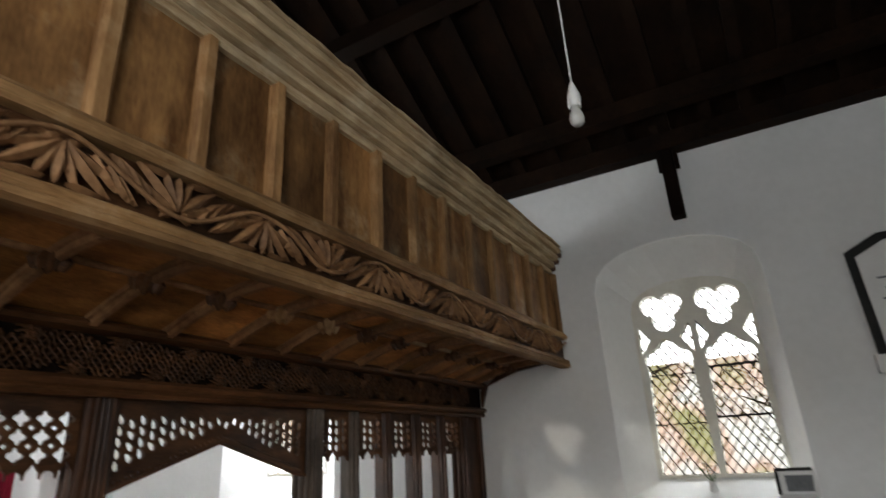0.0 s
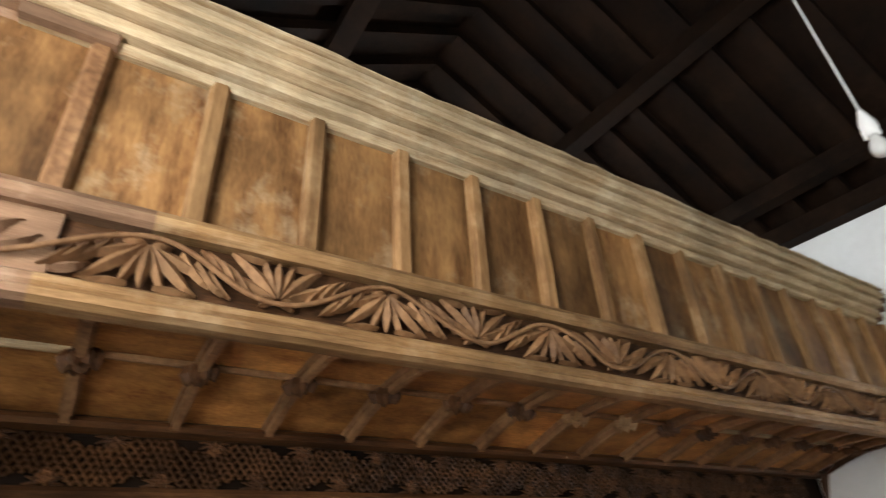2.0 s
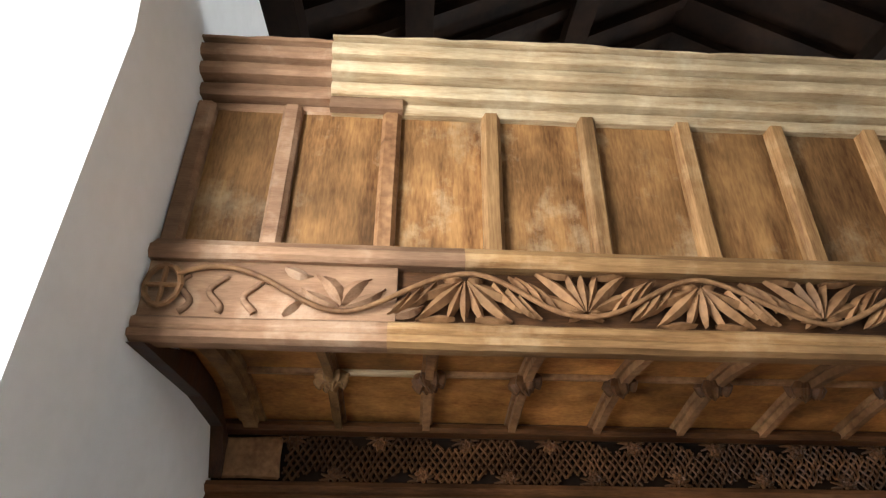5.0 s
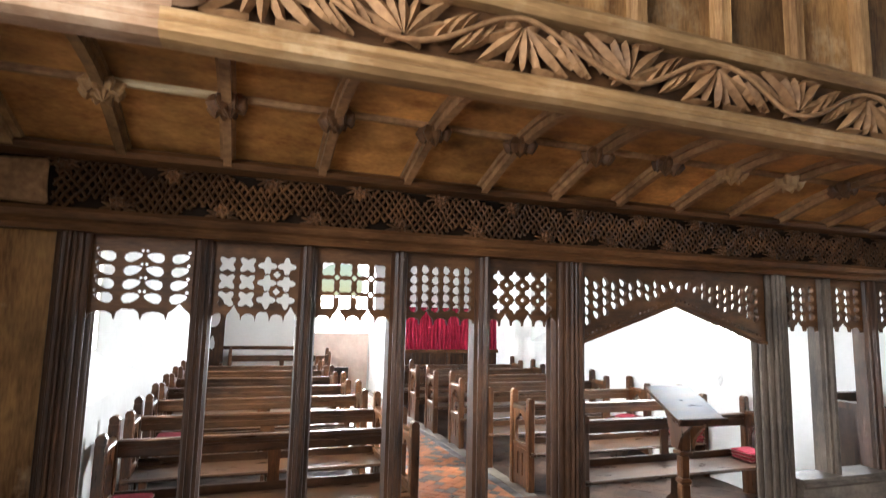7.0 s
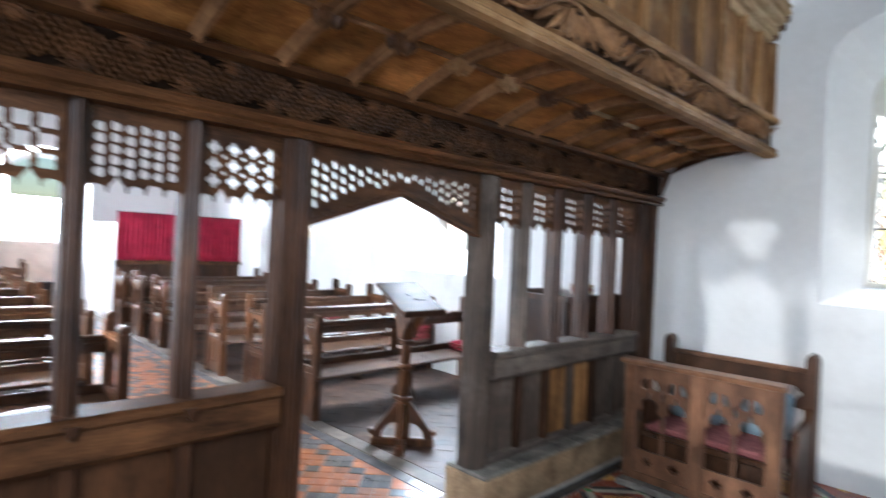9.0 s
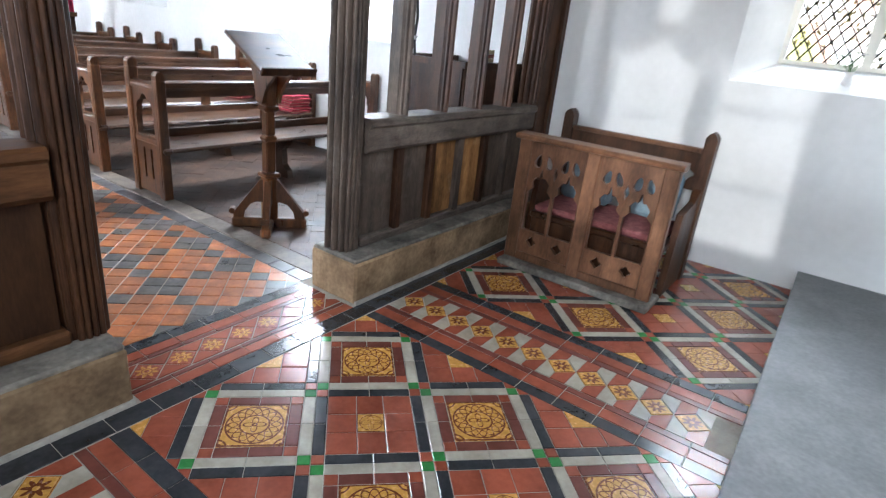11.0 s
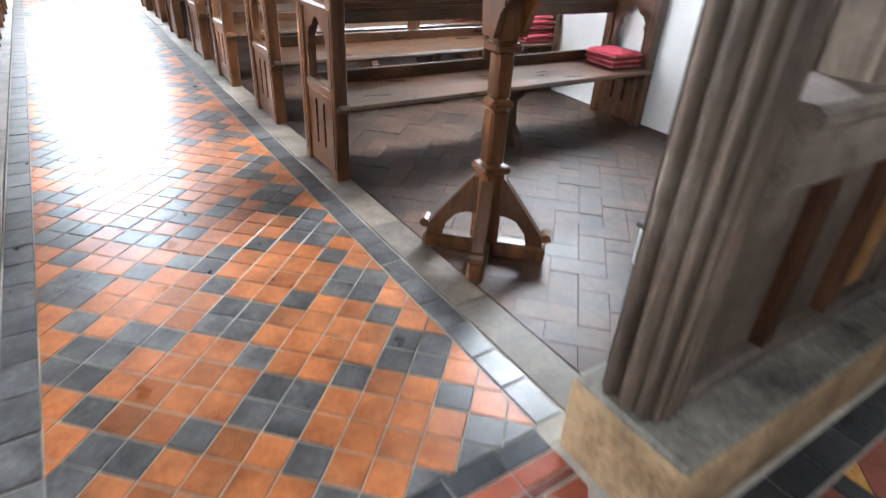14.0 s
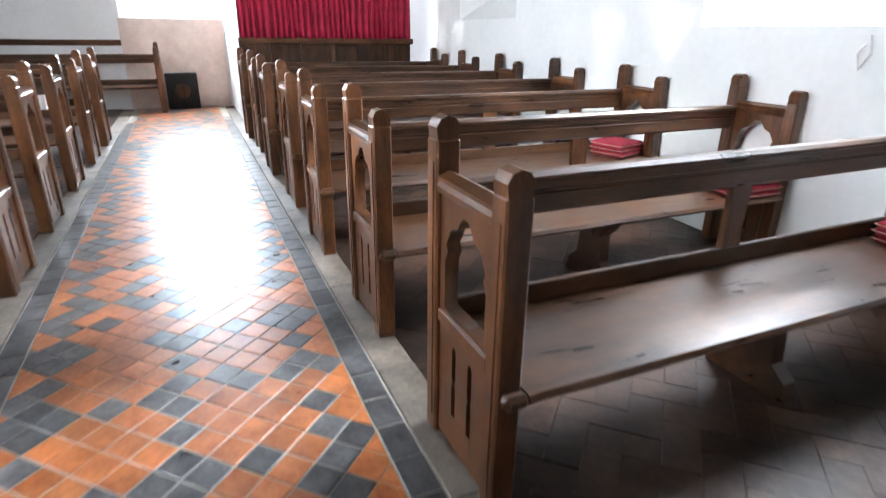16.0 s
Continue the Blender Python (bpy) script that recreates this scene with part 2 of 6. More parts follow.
DIRT = mat("dark_joint_dirt", (0.02, 0.013, 0.009), (0.055, 0.037, 0.027), 9.0, (0.8, 0.95), (1, 1, 1), 60, 0.3, 0.2)
# lighter copy of the roof oak: window light on the nave rafters, as colour
NAVE_ROOF_LIT = mat("nave_rafter_lit_brown", (0.014, 0.008, 0.005), (0.12, 0.066, 0.042), 2.5, (0.6, 0.85), (1, 1, 1), 20, 0.5, 0.1, island=0.6, tint=1, stain=0.5)
BLUE_CLOTH = mat("pale_blue_cloth", (0.22, 0.34, 0.42), (0.36, 0.48, 0.55), 20.0, (0.8, 0.95), (1, 1, 1), 160, 0.3, 0.2)
BARK = mat("bark", (0.06, 0.045, 0.03), (0.14, 0.11, 0.08), 6.0, (0.85, 0.95), (4, 4, 1), 30, 0.5, 0.2)


def glass_mat():
    m = bpy.data.materials.new("old_window_glass")
    m.use_nodes = True
    b = m.node_tree.nodes["Principled BSDF"]
    b.inputs["Transmission Weight"].default_value = 1.0
    b.inputs["Roughness"].default_value = 0.06
    b.inputs["IOR"].default_value = 1.08
    b.inputs["Base Color"].default_value = (0.97, 0.98, 0.96, 1)
    return m


GLASS = glass_mat()


def gold_mat(name, kind):
    """An inlaid tile: red-brown figure drawn on buff gold about the tile's own centre."""
    m = bpy.data.materials.new(name)
    m.use_nodes = True
    nt = m.node_tree
    n, l = nt.nodes, nt.links
    b = n["Principled BSDF"]
    tc = n.new("ShaderNodeTexCoord")
    sep = n.new("ShaderNodeSeparateXYZ")
    l.new(tc.outputs["Object"], sep.inputs[0])

    def mth(op, a, bb=None, c=None):
        k = n.new("ShaderNodeMath")
        k.operation = op
        for i, v in enumerate((a, bb, c)):
            if v is None:
                continue
            if isinstance(v, (int, float)):
                k.inputs[i].default_value = v
            else:
                l.new(v, k.inputs[i])
        return k.outputs[0]

    def near(v, at):
        return mth('ABSOLUTE', mth('SUBTRACT', v, at))
    x, y = mth('ABSOLUTE', sep.outputs[0]), mth('ABSOLUTE', sep.outputs[1])
    r = mth('SQRT', mth('ADD', mth('MULTIPLY', x, x), mth('MULTIPLY', y, y)))
    ang = mth('ARCTAN2', sep.outputs[1], sep.outputs[0])

    def petals(k, r0, amp):
        return mth('MULTIPLY_ADD', mth('COSINE', mth('MULTIPLY', ang, k)), amp, r0)
    if kind == "wheel":
        cx, cy = mth('SUBTRACT', x, 0.115), mth('SUBTRACT', y, 0.115)
        rc = mth('SQRT', mth('ADD', mth('MULTIPLY', cx, cx), mth('MULTIPLY', cy, cy)))
        lines = [near(r, 0.099), near(r, 0.051), near(r, petals(8, 0.075, 0.017)), near(r, petals(8, 0.075, -0.017)), near(r, petals(4, 0.026, 0.013)),
                 near(r, 0.007), near(rc, 0.036), near(rc, 0.018), near(mth('MAXIMUM', x, y), 0.109)]
        wide = 0.0050
    elif kind == "cross":
        lines = [near(r, 0.042), near(r, petals(4, 0.026, 0.012)), mth('ADD', mth('MINIMUM', x, y), 0.001), near(mth('MAXIMUM', x, y), 0.049)]
        wide = 0.003
    elif kind == "flower":
        lines = [mth('SUBTRACT', petals(8, 0.036, 0.011), r), mth('SUBTRACT', r, 0.008), near(r, 0.019)]
        wide = 0.0035
    else:
        lines = [mth('SUBTRACT', r, petals(8, 0.030, 0.011)), near(mth('MAXIMUM', x, y), 0.047)]
        wide = 0.0025
    d = lines[0]
    for v in lines[1:]:
        d = mth('MINIMUM', d, v)
    if kind == "star":
        d = mth('MAXIMUM', d, mth('SUBTRACT', 0.011, r))
    fine = n.new("ShaderNodeTexNoise")
    fine.inputs["Scale"].default_value, fine.inputs["Detail"].default_value = 60, 5
    l.new(tc.outputs["Object"], fine.inputs[0])
    fig = mth('GREATER_THAN', mth('MULTIPLY_ADD', fine.outputs[0], 0.003, d), wide)
    mix = n.new("ShaderNodeMix")
    mix.data_type = 'RGBA'
    mix.inputs[6].default_value, mix.inputs[7].default_value = (0.27, 0.066, 0.035, 1) if kind == "flower" else (0.15, 0.043, 0.016, 1), (0.56, 0.29, 0.065, 1)
    l.new(fig, mix.inputs[0])
    hsv = n.new("ShaderNodeHueSaturation")
    l.new(mix.outputs[2], hsv.inputs["Color"])
    l.new(mth('MULTIPLY_ADD', fine.outputs[0], 0.9, 0.55), hsv.inputs["Value"])
    l.new(hsv.outputs[0], b.inputs["Base Color"])
    l.new(mth('MULTIPLY_ADD', fine.outputs[0], 0.3, 0.1), b.inputs["Roughness"])
    return m


T_GOLD = gold_mat("gold_inlaid_tile", "wheel")
T_GOLD_S = gold_mat("small_gold_inlaid_tile", "star")
T_GOLD_C = gold_mat("gold_cross_tile", "cross")
T_FLOWER = gold_mat("red_tile_with_gold_flower", "flower")

# ---- helpers for building ----


def bm_obj(name, bm, material, parent=None, label="", smooth=False, loc=None):
    me = bpy.data.meshes.new(name)
    bm.to_mesh(me)
    bm.free()
    if isinstance(material, (list, tuple)):
        for k in material:
            me.materials.append(k)
    else:
        me.materials.append(material)
    if smooth:
        for p in me.polygons:
            p.use_smooth = True
    ob = new(name, me)
    if parent is not None:
        ob.parent = parent
    if loc is not None:
        ob.matrix_basis = loc
    if label:
        ob["label"] = label
    return ob


def part(name, bm, material, parent, label="", smooth=False, loc=None):
    return bm_obj(name, bm, material, parent, label, smooth, loc)


def thing(name, label, category, group="", m=None):
    e = new(name)
    e.empty_display_size = 0.1
    if m is not None:
        e.matrix_basis = m
    return tagged(e, label, category, group)


def add_box(bm, x0, y0, z0, x1, y1, z1, bevel=0.0):
    r = bmesh.ops.create_cube(bm, size=1.0)
    vs = r["verts"]
    for v in vs:
        v.co = Vector((x0 + (v.co.x + 0.5) * (x1 - x0), y0 + (v.co.y + 0.5) * (y1 - y0), z0 + (v.co.z + 0.5) * (z1 - z0)))
    if bevel > 0:
        es = list({e for v in vs for e in v.link_edges})
        bmesh.ops.bevel(bm, geom=es, offset=bevel, segments=1, affect='EDGES')
    return vs


def box(x0, y0, z0, x1, y1, z1, bevel=0.0):
    bm = bmesh.new()
    add_box(bm, x0, y0, z0, x1, y1, z1, bevel)
    return bm


def boxes(*bs, bevel=0.0):
    bm = bmesh.new()
    for b in bs:
        add_box(bm, *b, bevel=bevel)
    return bm


def add_prism(bm, pts, axis, a, b):
    """A polygon pts, swept along axis from a to b. pts are given in the two other axes, in the order x, y, z."""
    def co(p, d):
        return {"x": (d, p[0], p[1]), "y": (p[0], d, p[1]), "z": (p[0], p[1], d)}[axis]
    v0 = [bm.verts.new(co(p, a)) for p in pts]
    v1 = [bm.verts.new(co(p, b)) for p in pts]
    n = len(pts)
    fs = [bm.faces.new(v0), bm.faces.new(list(reversed(v1)))]
    for i in range(n):
        fs.append(bm.faces.new((v0[i], v1[i], v1[(i + 1) % n], v0[(i + 1) % n])))
    bmesh.ops.recalc_face_normals(bm, faces=fs)
    return fs


def prism(pts, axis, a, b):
    bm = bmesh.new()
    add_prism(bm, pts, axis, a, b)
    return bm


def worn(bm, amount, scale=4.0, cut=0):
    """Uneven, worn surfaces: vertices pushed about by a smooth noise."""
    if cut:
        bmesh.ops.subdivide_edges(bm, edges=bm.edges[:], cuts=cut, use_grid_fill=True)
    for v in bm.verts:
        v.co += noise.noise_vector(v.co * scale) * amount
    return bm


def plate(name, outline, holes, depth, material, parent, m, label=""):
    """A flat board of that depth with real holes cut through it, in the x-z plane before the pose m."""
    cu = bpy.data.curves.new(name, 'CURVE')
    cu.dimensions, cu.fill_mode, cu.extrude = '2D', 'BOTH', depth / 2
    for loop in [outline] + holes:
        sp = cu.splines.new('POLY')
        sp.points.add(len(loop) - 1)
        for p, (u, v) in zip(sp.points, loop):
            p.co = (u, v, 0, 1)
        sp.use_cyclic_u = True
    tmp = bpy.data.objects.new(name, cu)
    me = bpy.data.meshes.new_from_object(tmp)
    bpy.data.objects.remove(tmp)
    bpy.data.curves.remove(cu)
    me.transform(Matrix.Rotation(radians(90), 4, 'X'))
    me.materials.clear()
    me.materials.append(material)
    ob = new(name, me)
    ob.parent = parent
    ob.matrix_basis = m
    if label:
        ob["label"] = label
    return ob


def poly_circle(cx, cy, r, n=8, ph=0.0, sx=1.0, sy=1.0):
    return [(cx + r * sx * math.cos(ph + 2 * math.pi * i / n), cy + r * sy * math.sin(ph + 2 * math.pi * i / n)) for i in range(n)]


def foil(cx, cy, r, lobes=4, ph=0.0, n=24, depth=0.45, sx=1.0, sy=1.0):
    out = []
    for i in range(n):
        a = 2 * math.pi * i / n
        rr = r * (1 - depth * (0.5 - 0.5 * math.cos(lobes * (a - ph))))
        out.append((cx + sx * rr * math.cos(a), cy + sy * rr * math.sin(a)))
    return out


def drop(cx, cy, length, width, ang, n=8):
    """A leaf-shaped hole."""
    out = []
    ca, sa = math.cos(ang), math.sin(ang)
    for i in range(n):
        t = 2 * math.pi * i / n
        u = 0.5 * length * math.cos(t)
        w = 0.5 * width * math.sin(t) * (1 - 0.35 * math.cos(t))
        out.append((cx + u * ca - w * sa, cy + u * sa + w * ca))
    return out


def lathe(bm, profile, cx, cy, seg=12):
    rings = []
    for r, z in profile:
        rings.append([bm.verts.new((cx + r * math.cos(2 * math.pi * i / seg), cy + r * math.sin(2 * math.pi * i / seg), z)) for i in range(seg)])
    for a, b in zip(rings, rings[1:]):
        for i in range(seg):
            bm.faces.new((a[i], a[(i + 1) % seg], b[(i + 1) % seg], b[i]))
    bm.faces.new(list(reversed(rings[0])))
    bm.faces.new(rings[-1])
    return bm


def add_tube(bm, pts, r, seg=6, taper=None):
    """A round stem along points."""
    rings = []
    for k, p in enumerate(pts):
        a = Vector(pts[max(k - 1, 0)])
        b = Vector(pts[min(k + 1, len(pts) - 1)])
        d = (b - a).normalized()
        s = d.cross(Vector((0, 1, 0.01)))
        if s.length < 1e-4:
            s = Vector((1, 0, 0))
        s.normalize()
        u = d.cross(s)
        rad = r if taper is None else r * (1 + (taper - 1) * k / (len(pts) - 1))
        rings.append([bm.verts.new(Vector(p) + (s * math.cos(2 * math.pi * i / seg) + u * math.sin(2 * math.pi * i / seg)) * rad) for i in range(seg)])
    for a, b in zip(rings, rings[1:]):
        for i in range(seg):
            bm.faces.new((a[i], a[(i + 1) % seg], b[(i + 1) % seg], b[i]))
    bm.faces.new(rings[0])
    bm.faces.new(list(reversed(rings[-1])))
    return bm

# ---- the building ----
XR, XN, XL = 3.465, 3.62, -2.425
YE, YW = -6.2, 11.15
EAVES = 4.22
RIDGE_X, RIDGE_Z = 0.52, 6.0


def arch_loop(c, half, z0, zs, zt, n=10):
    """The outline of an opening with a low arched head."""
    pts = [(c - half, z0), (c + half, z0)]
    for i in range(n + 1):
        a = math.pi * i / n
        pts.append((c + half * math.cos(a), zs + (zt - zs) * math.sin(a) ** 0.8))
    return pts


def structure(ob, label, category="wall"):
    return tagged(ob, label, category, kind="structure")


def side_wall(name, x, outward, y0, y1, openings, label):
    """A plastered wall in the plane x, half a metre thick, with splayed window openings."""
    holes = [arch_loop(*o[0]) for o in openings]
    ob = plate(name, [(y0, -0.1), (y1, -0.1), (y1, EAVES + 0.1), (y0, EAVES + 0.1)], holes, 0.5, PLASTER, None,
               pose(x + outward * 0.25, 0, 0, 0, 0, 90))
    structure(ob, label)
    for o in openings:
        bm = bmesh.new()
        a, b = arch_loop(*o[0]), arch_loop(*o[1])
        va = [bm.verts.new((x - outward * 0.003, u, v)) for u, v in a]
        vb = [bm.verts.new((x + outward * 0.36, u, v)) for u, v in b]
        vc = [bm.verts.new((x + outward * 0.50, u, v)) for u, v in b]
        n = len(a)
        for p, q in ((va, vb), (vb, vc)):
            for i in range(n):
                bm.faces.new((p[i], p[(i + 1) % n], q[(i + 1) % n], q[i]))
        bmesh.ops.recalc_face_normals(bm, faces=bm.faces[:])
        part("window_reveal", bm, PLASTER, ob, "limewashed splayed window reveal", loc=ob.matrix_basis.inverted())
    return ob


def chancel_window(name, x, outward, c, half, z0, zs, zt, label):
    """Two stone lights with cusped heads, leaded glass and an iron casement."""
    w = structure(thing(name, label, "window"), label, "window")
    g = x + outward * 0.40
    zl = zs - 0.54

    def light_head(cc, hw, zb, zh, n=7):
        loop = [(cc - hw, zb), (cc + hw, zb)]
        for i in range(n * 2 + 1):
            a = math.pi * i / (n * 2)
            r = 1 - 0.16 * (0.5 - 0.5 * math.cos(6 * a + math.pi))
            loop.append((cc + hw * math.cos(a) * r, zh + hw * 1.30 * math.sin(a) * r))
        return loop
    hw = half / 2 - 0.026
    holes = [light_head(c - half / 2, hw, z0 + 0.03, zl), light_head(c + half / 2, hw, z0 + 0.03, zl)]
    top = zt
    for s in (-1, 1):
        tre = []
        for i in range(48):
            a = 2 * math.pi * i / 48
            th = (a + math.pi / 2 + math.pi / 3) % (2 * math.pi / 3) - math.pi / 3
            r = 0.095 * math.cos(th) + math.sqrt(0.0092 - (0.095 * math.sin(th)) ** 2)
            tre.append((c + s * half * 0.47 + r * math.cos(a), top - 0.255 + r * math.sin(a)))
        holes.append(tre)
        holes.append([(c + s * 0.025, zl + 0.15), (c + s * 0.025, zl + 0.42), (c + s * 0.115, zl + 0.29)])
        holes.append([(c + s * (half - 0.025), zl + 0.15), (c + s * (half - 0.025), zl + 0.42), (c + s * (half - 0.115), zl + 0.29)])
    loop = arch_loop(c, half + 0.012, z0, zs, zt)
    plate("tracery", loop, holes, 0.10, STONE_W, w, pose(g, 0, 0, 0, 0, 90), "pale stone window tracery")
    bm = bmesh.new()
    add_box(bm, g + outward * 0.012, c - half, z0, g + outward * 0.018, c + half, zt - 0.04)
    pane = part("pane", bm, GLASS, w, "clear diamond-leaded glass")
    pane.visible_shadow = False
    bm = bmesh.new()
    step = 0.115
    xg = g + outward * 0.004
    k = -14
    while k < 30:
        for s in (1, -1):
            u0, u1 = c - half, c + half
            zz0 = z0 + k * step + (0 if s > 0 else 0.0)
            p0 = Vector((xg, u0, zz0 if s > 0 else zz0 + 2 * half * 1.5))
            p1 = Vector((xg, u1, zz0 + 2 * half * 1.5 if s > 0 else zz0))
            d = p1 - p0
            lo, hi = 0.0, 1.0
            za, zb = z0, zt - 0.12
            if d.z != 0:
                t0, t1 = (za - p0.z) / d.z, (zb - p0.z) / d.z
                lo, hi = max(lo, min(t0, t1)), min(hi, max(t0, t1))
            if hi > lo:
                add_tube(bm, [tuple(p0 + d * lo), tuple(p0 + d * hi)], 0.0055, 4)
        k += 1
    part("leading", bm, IRON, w, "thin dark lead lattice")
    bm = bmesh.new()
    cc = c - half / 2
    xf = g - outward * 0.03
    zc0, zc1 = z0 + 0.45, zl + 0.02
    for b in ((cc - hw, zc0, cc - hw + 0.022, zc1), (cc + hw - 0.022, zc0, cc + hw, zc1), (cc - hw, zc1 - 0.022, cc + hw, zc1), (cc - hw, zc0, cc + hw, zc0 + 0.022)):
        add_box(bm, xf - 0.012, b[0], b[1], xf + 0.012, b[2], b[3])
    part("casement", bm, IRON, w, "black iron opening casement")
    for zb in (z0 + 0.42, z0 + 0.83):
        part("saddle_bar", box(xf - 0.006, c + 0.04, zb, xf + 0.006, c + half - 0.03, zb + 0.012), IRON, w)
    return w


RW = ((-1.885, 0.665, 1.28, 2.98, 3.36), (-1.93, 0.49, 1.42, 2.82, 3.08))
LW = ((-2.35, 1.05, 1.35, 3.1, 3.7), (-2.35, 0.72, 1.5, 3.0, 3.4))
side_wall("wall_north", XR, 1, YE, 0.06, [RW], "whitewashed plaster chancel wall with a splayed window")
chancel_window("window_1", XR, 1, -1.93, 0.49, 1.42, 2.82, 3.08, "two-light traceried stone window with diamond-leaded glass")
NW1 = ((2.85, 0.95, 1.24, 2.7, 3.2), (2.85, 0.5, 1.55, 2.6, 2.95))
NW2 = ((6.9, 0.7, 1.32, 2.7, 3.2), (6.9, 0.45, 1.6, 2.6, 2.95))
side_wall("wall_nave_north", XN, 1, 0.062, YW + 0.5, [NW1, NW2], "whitewashed plaster nave wall with splayed windows")
chancel_window("window_2", XN, 1, 2.85, 0.5, 1.55, 2.6, 2.95, "two-light stone window with leaded glass")
chancel_window("window_3", XN, 1, 6.9, 0.45, 1.6, 2.6, 2.95, "two-light stone window with leaded glass")
LEAN = Matrix.Translation((XN, 1.9, 0)) @ Matrix.Rotation(radians(-2.2), 4, 'Z') @ Matrix.Translation((-XN, -1.9, 0))
for ob_name in ("wall_nave_north", "window_2", "window_3"):
    ob = bpy.data.objects[ob_name]
    ob.matrix_basis = LEAN @ ob.matrix_basis
SW = [LW, ((3.1, 1.15, 1.12, 2.6, 3.1), (3.1, 0.72, 1.35, 2.5, 2.9)), ((6.6, 0.95, 1.2, 2.6, 3.1), (6.6, 0.62, 1.4, 2.5, 2.9))]
side_wall("wall_south", XL, -1, YE, YW + 0.5, SW, "whitewashed plaster wall with deep splayed windows")
for i, o in enumerate(SW):
    c, half, z0, zs, zt = o[1]
    chancel_window("window_%d" % (i + 4), XL, -1, c, half, z0, zs, zt, "two-light stone window with leaded glass")

wall_w = plate("wall_west", [(XL, -0.1), (XN + 0.45, -0.1), (XN + 0.45, EAVES), (RIDGE_X, RIDGE_Z), (XL, EAVES)],
               [arch_loop(0.72, 0.78, 1.32, 2.7, 3.2)], 0.5, PLASTER, None, pose(0, YW + 0.25, 0))
structure(wall_w, "whitewashed west wall with a bright window")
bm = bmesh.new()
la, lb = arch_loop(0.72, 0.78, 1.32, 2.7, 3.2), arch_loop(0.72, 0.52, 1.5, 2.6, 3.0)
va = [bm.verts.new((u, YW - 0.003, v)) for u, v in la]
vb = [bm.verts.new((u, YW + 0.45, v)) for u, v in lb]
for i in range(len(va)):
    j = (i + 1) % len(va)
    bm.faces.new((va[i], va[j], vb[j], vb[i]))
bmesh.ops.recalc_face_normals(bm, faces=bm.faces[:])
part("window_reveal", bm, PLASTER, wall_w, "limewashed splayed window reveal", loc=wall_w.matrix_basis.inverted())
pane = part("pane", box(0.2, YW + 0.42, 1.5, 1.24, YW + 0.426, 3.0), GLASS, wall_w, loc=wall_w.matrix_basis.inverted())
pane.visible_shadow = False
structure(bm_obj("wall_pink_patch", box(-0.1, YW - 0.006, 0.0, 1.36, YW - 0.002, 1.32), PINK_PLASTER), "pinkish plaster below the west window")
bm = boxes((XL, YE - 0.5, -0.1, -0.7, YE, EAVES), (1.7, YE - 0.5, -0.1, XR, YE, EAVES), (-0.7, YE - 0.5, -0.1, 1.7, YE, 1.3), (-0.7, YE - 0.5, 3.8, 1.7, YE, EAVES))
add_prism(bm, [(XL, EAVES), (XR, EAVES), (RIDGE_X, RIDGE_Z)], "y", YE - 0.5, YE)
structure(bm_obj("wall_east", bm, PLASTER), "plain whitewashed east wall behind the camera")

# roof: boards, rafters, purlins and an arched truss, one mesh
bm = bmesh.new()
bn = bmesh.new()
slopes = ((XR + 0.6, EAVES - 0.25), (XL - 0.2, EAVES - 0.02))
for sx, sz in slopes:
    add_prism(bm, [(sx, sz), (RIDGE_X, RIDGE_Z), (RIDGE_X, RIDGE_Z + 0.06), (sx, sz + 0.06)], "y", YE - 0.5, YW + 0.6)
    y = YE
    while y < YW + 0.4:
        add_prism(bm if y < 1.0 else bn, [(sx, sz - 0.10), (RIDGE_X, RIDGE_Z - 0.10), (RIDGE_X, RIDGE_Z), (sx, sz)], "y", y, y + 0.10)
        y += 0.34 + 0.03 * math.sin(y * 5)
    for f in (0.3, 0.66):
        px, pz = sx + (RIDGE_X - sx) * f, sz + (RIDGE_Z - sz) * f
        add_box(bm, px - 0.08, YE, pz - 0.24, px + 0.08, YW, pz - 0.09)
for ty in (-2.04, 1.6, 5.2, 8.8):
    for s, sx in ((1, XR), (-1, XL)):
        out, inn = [], []
        for i in range(9):
            a = i / 8
            ang = a * math.pi / 2
            px = sx + (RIDGE_X - sx) * (1 - math.cos(ang)) * 1.0
            pz = EAVES - 0.25 + (RIDGE_Z - 0.55 - EAVES + 0.25) * math.sin(ang)
            inn.append((px, pz))
            out.append((px, pz + 0.24))
        for i in range(8):
            add_prism(bm, [inn[i], inn[i + 1], out[i + 1], out[i]], "y", ty - 0.09, ty + 0.09)
add_box(bm, XR - 0.16, YE, EAVES - 0.10, XR + 0.1, YW, EAVES + 0.06)
add_box(bm, XL - 0.1, YE, EAVES - 0.10, XL + 0.16, YW, EAVES + 0.06)
structure(bm_obj("ceiling_nave", bn, NAVE_ROOF_LIT), "rafters of the open nave roof, coloured lighter for the window light", "ceiling")
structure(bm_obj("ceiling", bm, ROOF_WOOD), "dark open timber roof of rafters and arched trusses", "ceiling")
for ty in (-2.04,):
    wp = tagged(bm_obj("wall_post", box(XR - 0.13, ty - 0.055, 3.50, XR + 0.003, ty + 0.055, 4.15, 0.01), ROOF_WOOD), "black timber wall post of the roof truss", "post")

# ---- outside ----
structure(bm_obj("ground", box(-120, -120, -0.5, 120, 120, -0.35), GRASS), "churchyard grass around the building", "ground")


